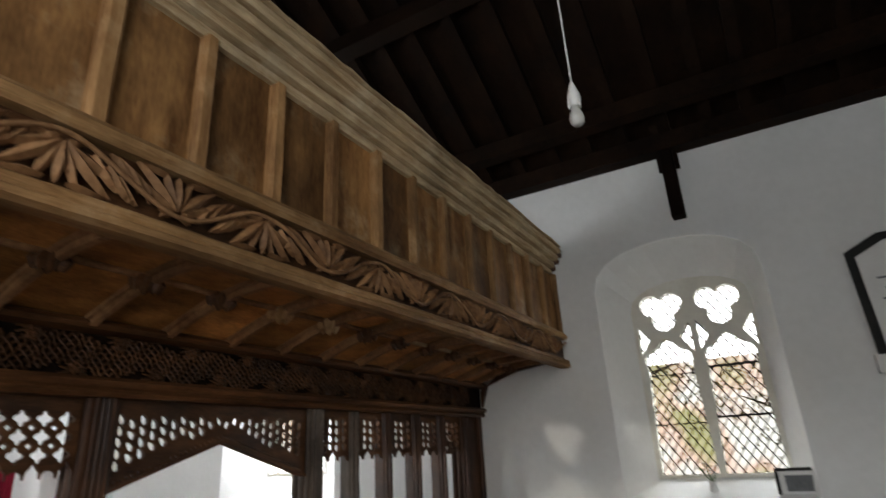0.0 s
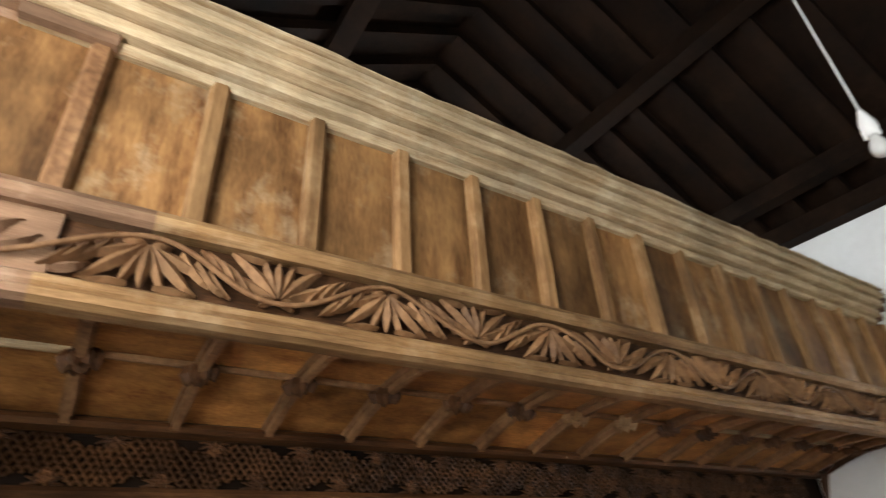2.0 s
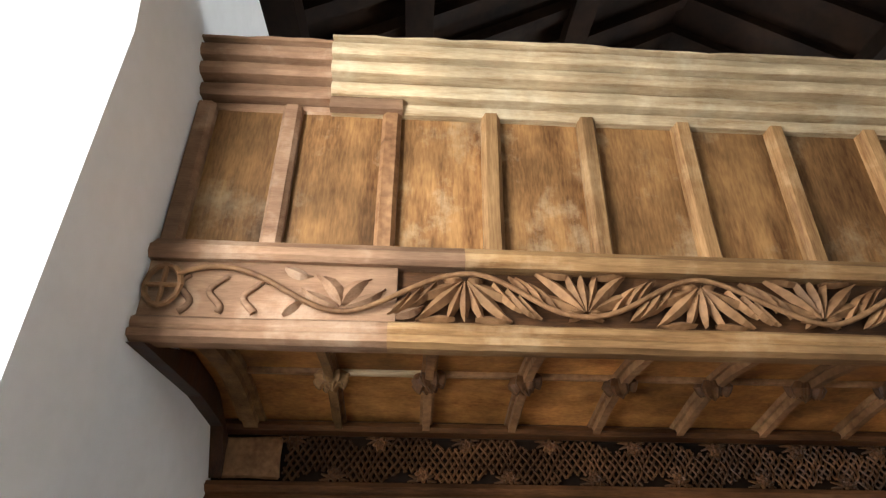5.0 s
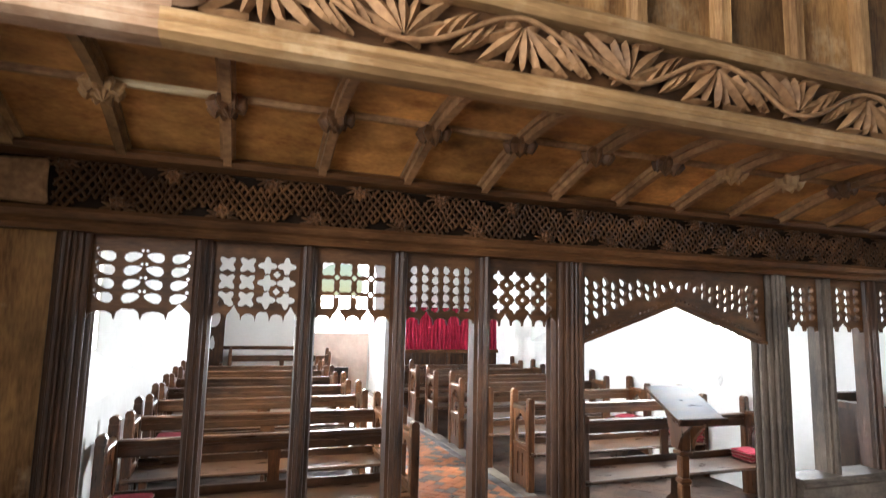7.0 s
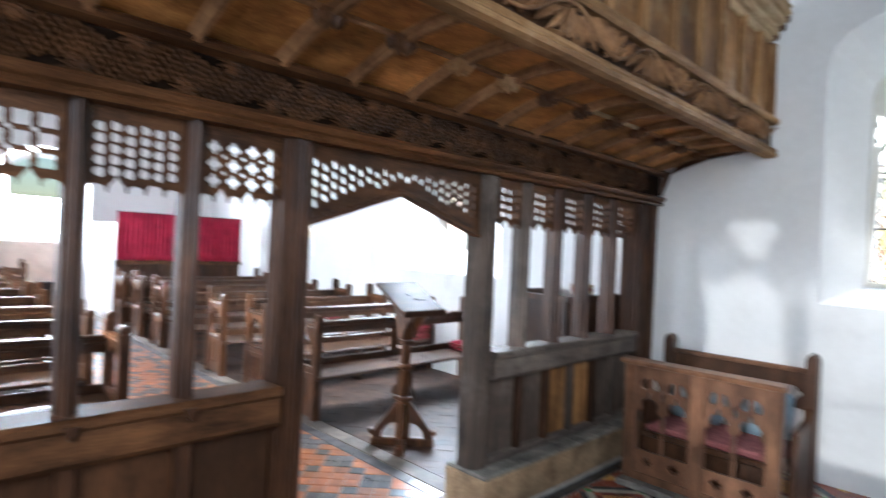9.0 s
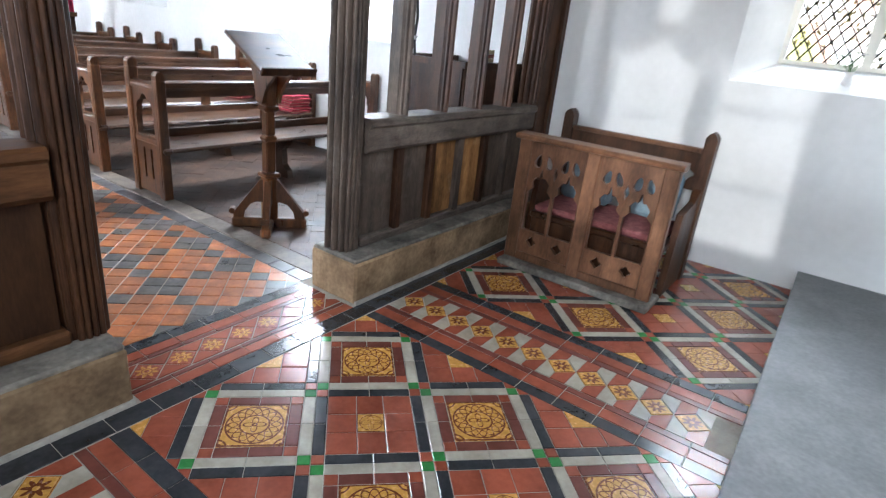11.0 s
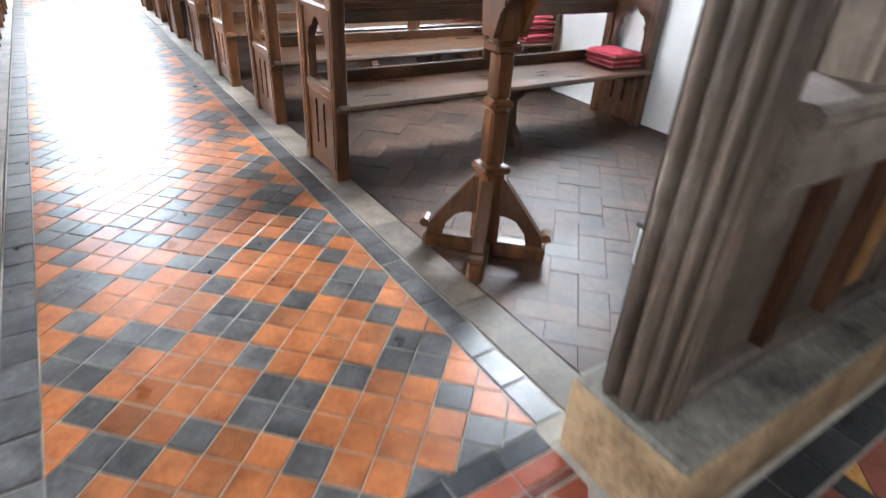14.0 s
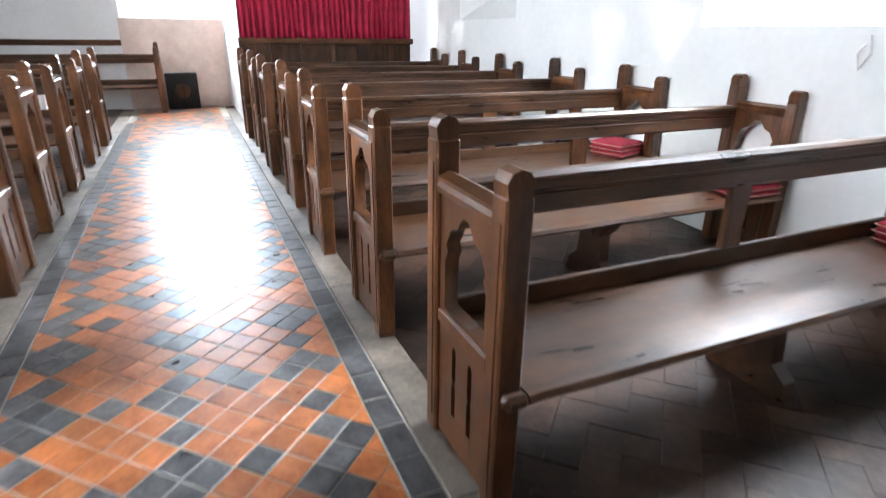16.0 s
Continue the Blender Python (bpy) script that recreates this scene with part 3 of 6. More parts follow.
def tree(x, y, h, seed):
    rnd = random.Random(seed)
    t = thing("tree", "churchyard tree with green and russet leaves", "tree", "churchyard trees", pose(x, y, -0.35))
    bm = bmesh.new()
    add_tube(bm, [(0, 0, 0), (0.1, 0.05, h * 0.3), (0.0, 0.1, h * 0.6), (0.1, 0, h * 0.9)], 0.22, 8, 0.2)
    for i in range(12):
        a, z = rnd.random() * 6.3, h * (0.25 + 0.6 * rnd.random())
        r = h * 0.32
        add_tube(bm, [(0, 0, z), (r * 0.5 * math.cos(a), r * 0.5 * math.sin(a), z + r * 0.3), (r * math.cos(a), r * math.sin(a), z + r * 0.45)], 0.08, 5, 0.2)
    part("trunk", bm, BARK, t)
    vs, fs = [], []
    for i in range(2600):
        a, e = rnd.random() * 6.283, math.asin(2 * rnd.random() - 1)
        rr = (0.45 + 0.6 * rnd.random())
        c = Vector((math.cos(a) * math.cos(e) * rr * h * 0.42, math.sin(a) * math.cos(e) * rr * h * 0.42, h * 0.62 + math.sin(e) * rr * h * 0.45))
        s = 0.045 + 0.035 * rnd.random()
        q = Euler((rnd.random() * 6, rnd.random() * 6, rnd.random() * 6)).to_matrix()
        b = len(vs)
        for u, v in ((-s, 0), (0, -s * 0.5), (s, 0), (0, s * 0.5)):
            vs.append(c + q @ Vector((u, v, 0)))
        fs.append((b, b + 1, b + 2, b + 3))
    me = bpy.data.meshes.new("crown")
    me.from_pydata(vs, [], fs)
    me.materials.append(LEAF)
    ob = new("crown", me)
    ob.parent = t
    return t


for i, (tx, ty, th) in enumerate(((13.5, 1.2, 7.0), (14, -3.0, 7.5), (13, 6.0, 6.5))):
    tree(tx, ty, th, i)
# added emissive board: its glow stands in for bright sky and sunlit foliage
BACKDROP_GLOW = bpy.data.materials.new("glowing_backdrop_tint")
BACKDROP_GLOW.use_nodes = True
hn = BACKDROP_GLOW.node_tree
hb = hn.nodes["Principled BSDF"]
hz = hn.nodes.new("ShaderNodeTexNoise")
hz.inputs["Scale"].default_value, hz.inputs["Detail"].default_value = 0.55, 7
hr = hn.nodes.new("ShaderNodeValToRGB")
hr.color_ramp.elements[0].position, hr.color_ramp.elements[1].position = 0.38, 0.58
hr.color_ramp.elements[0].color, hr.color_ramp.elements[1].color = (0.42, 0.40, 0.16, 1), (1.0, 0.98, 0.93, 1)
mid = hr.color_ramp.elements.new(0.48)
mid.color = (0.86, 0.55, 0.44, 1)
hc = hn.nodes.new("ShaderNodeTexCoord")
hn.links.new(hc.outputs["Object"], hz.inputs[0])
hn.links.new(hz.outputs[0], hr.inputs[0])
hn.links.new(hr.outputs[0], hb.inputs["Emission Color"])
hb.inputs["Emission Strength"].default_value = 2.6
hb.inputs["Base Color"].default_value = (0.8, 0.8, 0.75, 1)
structure(bm_obj("backdrop", box(17.0, -26, -0.4, 17.1, 30, 13), BACKDROP_GLOW), "glowing board tinted like hazy trees and sky beyond the churchyard", "backdrop")

# ---- floors ----
structure(bm_obj("floor_nave", box(XL - 0.2, 0.21, -0.3, XN + 0.6, YW + 0.2, -0.012), DIRT), "dark bed under the nave paving", "floor")
structure(bm_obj("floor_chancel", box(XL - 0.2, -2.0, -0.3, XR + 0.2, 0.21, -0.0032), MORTAR), "mortar bed of the tiled chancel floor", "floor")
step_bm = boxes((XL - 0.1, YE, -0.2, XR + 0.1, -1.96, 0.14))
structure(bm_obj("chancel_step", step_bm, STEP_STONE), "grey stone step and paving up to the altar", "step")

# ---- rood screen ----
screen = thing("rood_screen", "carved dark oak rood screen with pierced tracery, across the church", "screen")
POSTS_L = [-2.045, -1.65, -1.262, -0.885, -0.50]
POSTS_R = [1.61, 1.98, 2.362, 2.742, 3.12]
SILL0, SILL1, TOP = 0.77, 0.945, 2.02


def post(name, c, hw, z0, z1, material, y0=0.0, y1=0.115, pointed=False):
    """A moulded upright: rounded nose with hollows at both sides."""
    prof = [(-hw, y1), (-hw, y0 + 0.045), (-hw * 0.72, y0 + 0.03), (-hw * 0.72, y0 + 0.018), (-hw * 0.38, y0 + 0.012), (-hw * 0.3, y0 - 0.006), (0, y0 - 0.014),
            (hw * 0.3, y0 - 0.006), (hw * 0.38, y0 + 0.012), (hw * 0.72, y0 + 0.018), (hw * 0.72, y0 + 0.03), (hw, y0 + 0.045), (hw, y1)]
    bm = prism([(c + u, v) for u, v in prof], "z", z0, z1)
    if pointed:
        add_prism(bm, [(c - hw * 0.72, z0), (c + hw * 0.72, z0), (c, z0 - 0.05)], "y", y0 - 0.012 - 0.04, y0 + 0.02)
    return part(name, bm, material, screen)


def jamb(name, c, hw, z0, z1, material):
    """A clustered post: round shafts with deep hollows between them, across the face and round both corners."""
    path = [(-hw, 0.14), (-hw, 0.095), (-hw, 0.045), (-hw * 0.78, 0.008), (-hw * 0.36, -0.008), (hw * 0.0, -0.008), (hw * 0.36, -0.008), (hw * 0.78, 0.008), (hw, 0.045), (hw, 0.095), (hw, 0.14)]
    prof = [path[0]]
    for a, b in zip(path, path[1:]):
        dx, dy = b[0] - a[0], b[1] - a[1]
        L = math.hypot(dx, dy)
        nx, ny = dy / L, -dx / L
        if ny > 0 or (ny == 0 and nx * a[0] < 0):
            nx, ny = -nx, -ny
        prof.append((a[0] + dx * 0.06 - nx * 0.010, a[1] + dy * 0.06 - ny * 0.010))
        for i in range(7):
            f = i / 6
            bulge = 0.42 * L * math.sin(math.pi * (0.08 + 0.84 * f)) - 0.005
            prof.append((a[0] + dx * (0.12 + 0.76 * f) + nx * bulge, a[1] + dy * (0.12 + 0.76 * f) + ny * bulge))
        prof.append((a[0] + dx * 0.94 - nx * 0.010, a[1] + dy * 0.94 - ny * 0.010))
    prof.append(path[-1])
    return part(name, prism([(c + u, v) for u, v in prof], "z", z0, z1), material, screen)


for c in POSTS_L[1:]:
    post("mullion", c, 0.036, 0.92, TOP, WOOD_DARK, pointed=True)
for c in POSTS_R[:-1]:
    post("mullion", c, 0.031, 0.92, TOP, WOOD_GREY_V if c < 1.7 else WOOD_DARK)
jamb("door_post", -0.055, 0.065, 0.25, TOP, WOOD_DARK)
jamb("door_post", 1.235, 0.065, 0.25, TOP, WOOD_GREY_V)
jamb("end_post", -2.075, 0.05, 0.25, TOP, WOOD_DARK)
jamb("end_post", 3.15, 0.05, 0.25, TOP, WOOD_DARK)
part("end_board", box(XL, 0.03, 0.25, -2.125, 0.09, TOP + 0.03, 0.004), PANEL, screen)
part("end_board", box(3.20, 0.03, 0.25, XR, 0.09, TOP + 0.03, 0.004), WOOD_DARK, screen)
part("end_stile", box(XL, 0.0, 0.25, XL + 0.07, 0.03, TOP, 0.006), WOOD_DARK, screen)
part("end_stile", box(XR - 0.07, 0.0, 0.25, XR, 0.03, TOP, 0.006), WOOD_DARK, screen)


def sill(x0, x1, material):
    bm = prism([(-0.03, SILL0 + 0.02), (-0.03, SILL1 - 0.05), (-0.045, SILL1 - 0.035), (-0.045, SILL1 - 0.012), (-0.03, SILL1), (0.12, SILL1), (0.12, SILL0), (-0.012, SILL0)], "x", x0, x1)
    return part("sill_rail", worn(bm, 0.004, 3.0, 3), material, screen)


sill(-2.025, -0.12, WOOD_DARK_H)
sill(1.30, 3.10, WOOD_GREY)
for (x0, x1, n, r) in ((-2.03, -0.12, 5, 0), (1.30, 3.10, 6, 1)):
    w = (x1 - x0) / n
    for k in range(n):
        part("dado_panel", box(x0 + k * w + 0.02, 0.035, 0.25, x0 + (k + 1) * w - 0.02, 0.055, SILL0 + 0.01), WOOD_DADO if not r else (WOOD_GREY_V, WOOD_GREY_V, PANEL, PANEL, WOOD_GREY_V, WOOD_GREY_V)[k], screen)
        if k:
            part("muntin", box(x0 + k * w - 0.03, 0.0, 0.25, x0 + k * w + 0.03, 0.05, SILL0 + 0.005, 0.008), WOOD_DARK if not r else (WOOD_DARK, WOOD_DARK, WOOD_DARK, WOOD_GREY_V, WOOD_DARK, WOOD_GREY_V)[k], screen)
    part("backing_board", box(x0 - 0.03, 0.058, 0.245, x1 + 0.03, 0.072, SILL0 + 0.03), WOOD_DADO, screen)
    part("bottom_rail", box(x0, -0.005, 0.245, x1, 0.10, 0.30, 0.01), WOOD_GREY if r else WOOD_DARK_H, screen)

# head beam with mouldings, and the trail carved along it
part("head_moulding", prism([(-0.03, 2.015), (-0.045, 2.03), (-0.03, 2.045), (-0.05, 2.055), (-0.065, 2.075), (-0.045, 2.092), (0.10, 2.092), (0.10, 2.015)], "x", XL, XR), WOOD_DARK_H, screen)
# near-black colour paints the shade in the gaps, so the lattice stands out
part("head_board", box(XL, -0.002, 2.09, XR, 0.10, 2.275), ROOF_WOOD, screen, "ground board coloured black for the shade behind the lattice")
part("head_crest", prism([(-0.02, 2.268), (-0.07, 2.278), (-0.085, 2.295), (-0.07, 2.312), (-0.04, 2.325), (0.10, 2.325), (0.10, 2.268)], "x", XL, XR), WOOD_DARK_H, screen, "brown beam with a dusty pale upper edge")


def trail(x0, x1):
    """A net of crossing strands that swings up and down along the beam, with leaves in the spaces it leaves free."""
    z0, z1, p = 2.098, 2.262, 0.029
    mid, wave = (z0 + z1) / 2, 0.345
    bm = bmesh.new()
    x, k = x0 - 0.1, 0
    while x < x1:
        for s in (1, -1):
            run = []
            for i in range(15):
                f = i / 14
                xx = x + 0.115 * f + 0.004 * math.sin(k + f * 5)
                zz = (z0 if s > 0 else z1) + s * (z1 - z0) * f
                inside = abs(zz - mid - 0.022 * math.sin(2 * math.pi * xx / wave)) < 0.072 and x0 < xx < x1
                if inside:
                    run.append((xx, -0.020 - 0.007 * math.sin(f * 17 + k * 2 + s), zz))
                if (not inside or i == 14) and len(run) > 2:
                    add_tube(bm, run, 0.0056, 4)
                    run = []
        x += p + 0.003 * math.sin(k * 1.7)
        k += 1
    part("lattice_trail", bm, WOOD_DARK_H, screen, "undercut lattice carving along the beam")
    bm = bmesh.new()
    k = 0
    x = x0 + wave * 0.1
    while x < x1 - 0.05:
        side = -1 if math.sin(2 * math.pi * x / wave) > 0 else 1
        zb = mid + side * 0.076
        for a in (-0.1, 0.45, 1.2, 1.94, 2.7, 3.24):
            dx, dz = math.cos(a), -side * math.sin(a)
            pts = [(x + dx * r, -0.018 - 0.012 * math.sin(r * 60), min(max(zb + dz * r * 0.8, z0), z1)) for r in (0.02, 0.04, 0.058)]
            add_tube(bm, pts, 0.0085, 5, 0.35)
        x += wave / 2
        k += 1
    part("trail_leaves", bm, WOOD_DARK_H, screen, "small carved leaves beside the lattice")


trail(-2.15, 3.2)
part("trail_end", worn(box(XL + 0.01, -0.03, 2.10, -2.16, -0.004, 2.26, 0.01), 0.012, 9, 4), WOOD_CARVED, screen, "carved end leaf of the trail")


def flower_mesh(name, r, depth, petals, material, axis):
    """A carved flower: one rounded lump with petals round a raised middle."""
    bm = bmesh.new()
    rings, seg = 6, petals * 6
    top = bm.verts.new((0, 0, depth))
    prev = None
    for k in range(1, rings + 1):
        f = k / rings
        row = []
        for i in range(seg):
            a = 2 * math.pi * i / seg
            lobe = 1 - 0.30 * f * (0.5 - 0.5 * math.cos(petals * a))
            h = depth * (1.0 - 0.55 * math.exp(-((f - 0.42) / 0.12) ** 2)) * (1 - f ** 4) * (0.75 + 0.25 * math.cos(petals * a) * f)
            row.append(bm.verts.new((r * f * lobe * math.cos(a), r * f * lobe * math.sin(a), h)))
        for i in range(seg):
            j = (i + 1) % seg
            if prev:
                bm.faces.new((prev[i], row[i], row[j], prev[j]))
            else:
                bm.faces.new((top, row[i], row[j]))
        prev = row
    base = [bm.verts.new((v.co.x * 0.7, v.co.y * 0.7, -depth * 0.5)) for v in prev]
    for i in range(seg):
        j = (i + 1) % seg
        bm.faces.new((prev[i], base[i], base[j], prev[j]))
    bm.faces.new(list(reversed(base)))
    if axis == "y":
        bmesh.ops.rotate(bm, verts=bm.verts, matrix=Matrix.Rotation(radians(90), 3, 'X'))
    else:
        bmesh.ops.rotate(bm, verts=bm.verts, matrix=Matrix.Rotation(radians(180), 3, 'X'))
    me = bpy.data.meshes.new(name)
    bm.to_mesh(me)
    bm.free()
    me.materials.append(material)
    return me


ros = flower_mesh("rosette", 0.032, 0.018, 6, WOOD_DARK_H, "y")
x, k = -2.15 + 0.0345, 0
while x < 3.15:
    o = new("rosette", ros)
    o.parent = screen
    o.matrix_basis = pose(x, -0.026, 2.18 - 0.058 * math.copysign(1.0, math.sin(2 * math.pi * x / 0.345)), 0, k * 25, 0)
    x += 0.1725
    k += 1


def cusped(x0, x1, ztop, zbot, n):
    """The outline of a tracery head: straight above, with pointed scallops below."""
    out = [(x1, ztop), (x0, ztop), (x0, zbot)]
    w = (x1 - x0) / n
    for k in range(n):
        for i in range(1, 6):
            a = math.pi * i / 6
            u = x0 + w * (k + 0.5) - 0.5 * w * math.cos(a)
            out.append((u, zbot + (0.030 if k % 2 == 0 else 0.042) * math.sin(a) ** 0.7 + (0.02 if i == 3 and k % 2 else 0)))
        out.append((x0 + w * (k + 1), zbot))
    return out


def holes_balusters(x0, x1, z0, z1):
    h = []
    w = (x1 - x0) / 2
    for k in range(2):
        c = x0 + w * (k + 0.5)
        for s in (-1, 1):
            for r in range(4):
                zc = z1 - (z1 - z0) * (r + 0.45) / 4
                h.append(drop(c + s * w * 0.27, zc, w * 0.40, (z1 - z0) * 0.18, 0.25 * s + (math.pi if s < 0 else 0), 10))
                h.append(poly_circle(c + s * w * 0.45, zc + (z1 - z0) * 0.115, 0.007, 5))
    return h


def holes_flowers(x0, x1, z0, z1, nx=4, nz=3, ph=0.0, lobes=4, d=0.46):
    h = []
    w, g = (x1 - x0) / nx, (z1 - z0) / nz
    for i in range(nx):
        for j in range(nz):
            p = math.pi / 4 if i < nx / 2 else 0.0
            h.append(foil(x0 + w * (i + 0.5), z0 + g * (j + 0.5), min(w, g) * 0.55, lobes, p + ph, 32, d))
            if i > nx / 2 and j:
                h.append([(x0 + w * i + 0.015 * math.cos(q * math.pi / 2), z0 + g * j + 0.015 * math.sin(q * math.pi / 2)) for q in range(4)])
    return h


def holes_quatre(x0, x1, z0, z1, nx=4, nz=3):
    h = []
    w, g = (x1 - x0) / nx, (z1 - z0) / nz
    for i in range(nx):
        for j in range(nz):
            h.append(foil(x0 + w * (i + 0.5), z0 + g * (j + 0.5), min(w, g) * 0.49, 4, math.pi / 4, 32, 0.27))
            if i and j:
                h.append(poly_circle(x0 + w * i, z0 + g * j, min(w, g) * 0.2, 4))
    for i in range(nx):
        h.append([(x0 + w * (i + 0.5) - 0.008 + w * 0.5, z1 + 0.004), (x0 + w * (i + 1) + 0.008 if i < nx - 1 else x0 + w * (i + 1) - 0.001, z1 + 0.004), (x0 + w * (i + 1) - 0.002, z1 - 0.012)])
    return h[:-nx]


def holes_leaves(x0, x1, z0, z1, nx=6, nz=5, seed=1):
    rnd = random.Random(seed)
    h = []
    w, g = (x1 - x0) / nx, (z1 - z0) / nz
    for i in range(nx):
        for j in range(nz):
            a = math.pi / 2 + (0.45 if i % 2 else -0.45) + rnd.uniform(-0.15, 0.15)
            h.append(drop(x0 + w * (i + 0.5), z0 + g * (j + 0.5 + (0.25 if i % 2 else 0) * 0.6), g * 0.98, w * 0.75, a))
    return h


def holes_circles(x0, x1, z0, z1, nx=4, nz=3):
    h = []
    w, g = (x1 - x0) / nx, (z1 - z0) / nz
    for i in range(nx):
        for j in range(nz):
            cx, cz, r = x0 + w * (i + 0.5), z0 + g * (j + 0.5), min(w, g) * 0.47
            h.append(foil(cx, cz, r, 4, 0.0, 32, 0.36))
            if i and j:
                h.append(poly_circle(x0 + w * i, z0 + g * j, r * 0.46, 4))
    return h


def tracery(x0, x1, kind, n, seed=0, zb=1.712, zt=TOP - 0.005, hz=1.965):
    out = cusped(x0, x1, zt, zb, n)
    a, b, c, d = x0 + 0.012, x1 - 0.012, zb + 0.052, hz
    holes = {"bal": holes_balusters, "flo": holes_flowers, "qua": holes_quatre, "cir": holes_circles}.get(kind, None)
    hs = holes(a, b, c, d) if holes else holes_leaves(a, b, c, d, (4 if seed > 10 else 6), (4 if seed > 10 else 5), seed)
    return plate("tracery_head", out, hs, 0.02, WOOD_DARK_H, screen, pose(0, 0.06, 0), "pierced and cusped tracery board")


ed = [-2.025] + [c for c in POSTS_L[1:]] + [-0.12]
for i, kind in enumerate(("bal", "flo", "qua", "lea", "cir")):
    tracery(ed[i] + (0.0 if i == 0 else 0.034), ed[i + 1] - (0.0 if i == 4 else 0.034), kind, (4, 6, 5, 5, 6)[i], i)
er = [1.30] + POSTS_R[:-1] + [3.10]
for i in range(5):
    tracery(er[i] + (0.0 if i == 0 else 0.032), er[i + 1] - (0.0 if i == 4 else 0.032), "lea", 3, 11 + i)
# the door head: a low pointed arch under pierced leafwork
ap = (0.575, 1.835)
dl, dr = (0.012, 1.642), (1.168, 1.642)
out = [(dr[0], TOP - 0.005), (dl[0], TOP - 0.005), dl, ap, dr]
hs = []
rnd = random.Random(4)
for i in range(22):
    xx = 0.045 + i * 0.0505
    lim = (dl[1] + (ap[1] - dl[1]) * (xx - dl[0]) / (ap[0] - dl[0])) if xx < ap[0] else (dr[1] + (ap[1] - dr[1]) * (dr[0] - xx) / (dr[0] - ap[0]))
    zz = 1.935 - (0.018 if i % 2 else 0)
    while zz - 0.032 > lim + 0.055:
        hs.append(drop(xx, zz, 0.05, 0.034, math.pi / 2 + (0.6 if xx < ap[0] else -0.6) + rnd.uniform(-0.4, 0.4)))
        zz -= 0.047
    hs.append(poly_circle(xx, lim + 0.028, 0.0065, 5))
    hs.append(poly_circle(xx + 0.025, (lim + 0.028) + (0.0058 if xx < ap[0] else -0.0058), 0.0065, 5))
plate("door_head", out, hs, 0.022, WOOD_DARK_H, screen, pose(0, 0.05, 0), "pierced leafwork over a low pointed door arch")
bm = bmesh.new()
for a, b in ((dl, ap), (ap, dr)):
    add_prism(bm, [(a[0], a[1] - 0.004), (b[0], b[1] - 0.004), (b[0], b[1] + 0.012), (a[0], a[1] + 0.012)], "y", 0.025, 0.08)
part("arch_moulding", bm, WOOD_DARK_H, screen)

# stone plinths under the screen
for x0, x1 in ((XL, 0.0), (1.14, XR)):
    p = thing("plinth", "worn sandstone plinth under the rood screen", "plinth", "screen plinths")
    part("plinth_stone", worn(box(x0, -0.13, 0.0, x1, 0.205, 0.232, 0.012), 0.006, 2.5, 5), STONE, p)
    part("ledge", worn(box(x0 + 0.004, -0.124, 0.225, x1 - 0.004, 0.20, 0.250, 0.008), 0.004, 4, 3), STONE_TOP, p, "grey dusty worn upper surface")
    part("skirting", box(x0, -0.142, -0.01, x1 + (0.0 if x0 > 0 else 0.0), -0.128, 0.02), MORTAR, p, "pale mortar fillet along the floor")

# ---- rood loft ----
loft = thing("rood_loft", "pale oak loft parapet with carved vine frieze and coved underside", "loft")
YF = -0.90
PITCH = 0.3463
ST = [max(XL + 0.03, -2.443 + i * PITCH) for i in range(18)]
RIBS = [-2.281 + i * PITCH for i in range(17)]
for i in range(17):
    a, b = ST[i], ST[i + 1]
    part("panel", box(a, -0.845, 2.66, b - 0.001, -0.825, 3.24), PANEL, loft)
part("panel", box(ST[17], -0.845, 2.66, XR, -0.825, 3.24), PANEL, loft)
for i, s in enumerate(ST):
    w = 0.033 + 0.004 * math.sin(i * 3.1)
    bm = prism([(s - w, -0.84), (s - w, -0.868), (s - w * 0.6, -0.884), (s + w * 0.6, -0.884), (s + w, -0.868), (s + w, -0.84)], "z", 2.665, 3.235)
    bmesh.ops.subdivide_edges(bm, edges=bm.edges[:], cuts=2)
    part("stud", worn(bm, 0.004, 3.0), (WOOD_PINK, WOOD_PINK, WOOD_CARVED if i == 2 else WOOD_LOFT_V, WOOD_LOFT_V)[min(i, 3)], loft)


def cornice(x0, x1, top, material, deep=0.0):
    prof = [(-0.83, 3.222)]
    z = 3.222
    for y, h in ((-0.882, 0.05), (-0.920, 0.062), (-0.962, 0.058), (-0.990, 0.06)):
        y += deep
        prof += [(y + 0.012, z), (y, z + h * 0.25), (y, z + h * 0.7), (y + 0.010, z + h * 0.88), (y + 0.036, z + h * 0.97)]
        z += h
    prof += [(-1.0 + deep, z), (-1.0 + deep, top), (-0.83, top)]
    bm = bmesh.new()
    n = max(2, int((x1 - x0) / 0.07))
    prev = None
    for i in range(n + 1):
        xx = x0 + (x1 - x0) * i / n
        ring = []
        for (py, pz) in prof:
            dz = 0.012 * noise.noise((xx * 9, pz * 3, 1.0)) + 0.01 * noise.noise((xx * 2, 0, 5)) if pz > 3.455 else 0.003 * noise.noise((xx * 6, pz * 9, 3))
            ring.append(bm.verts.new((xx, py + 0.003 * noise.noise((xx * 7, py * 20, pz * 20)), pz + dz)))
        if prev:
            for k in range(len(prof)):
                j = (k + 1) % len(prof)
                bm.faces.new((prev[k], ring[k], ring[j], prev[j]))
        else:
            bm.faces.new(ring)
        prev = ring
    bm.faces.new(list(reversed(prev)))
    bmesh.ops.recalc_face_normals(bm, faces=bm.faces[:])
    return part("cornice", bm, material, loft)


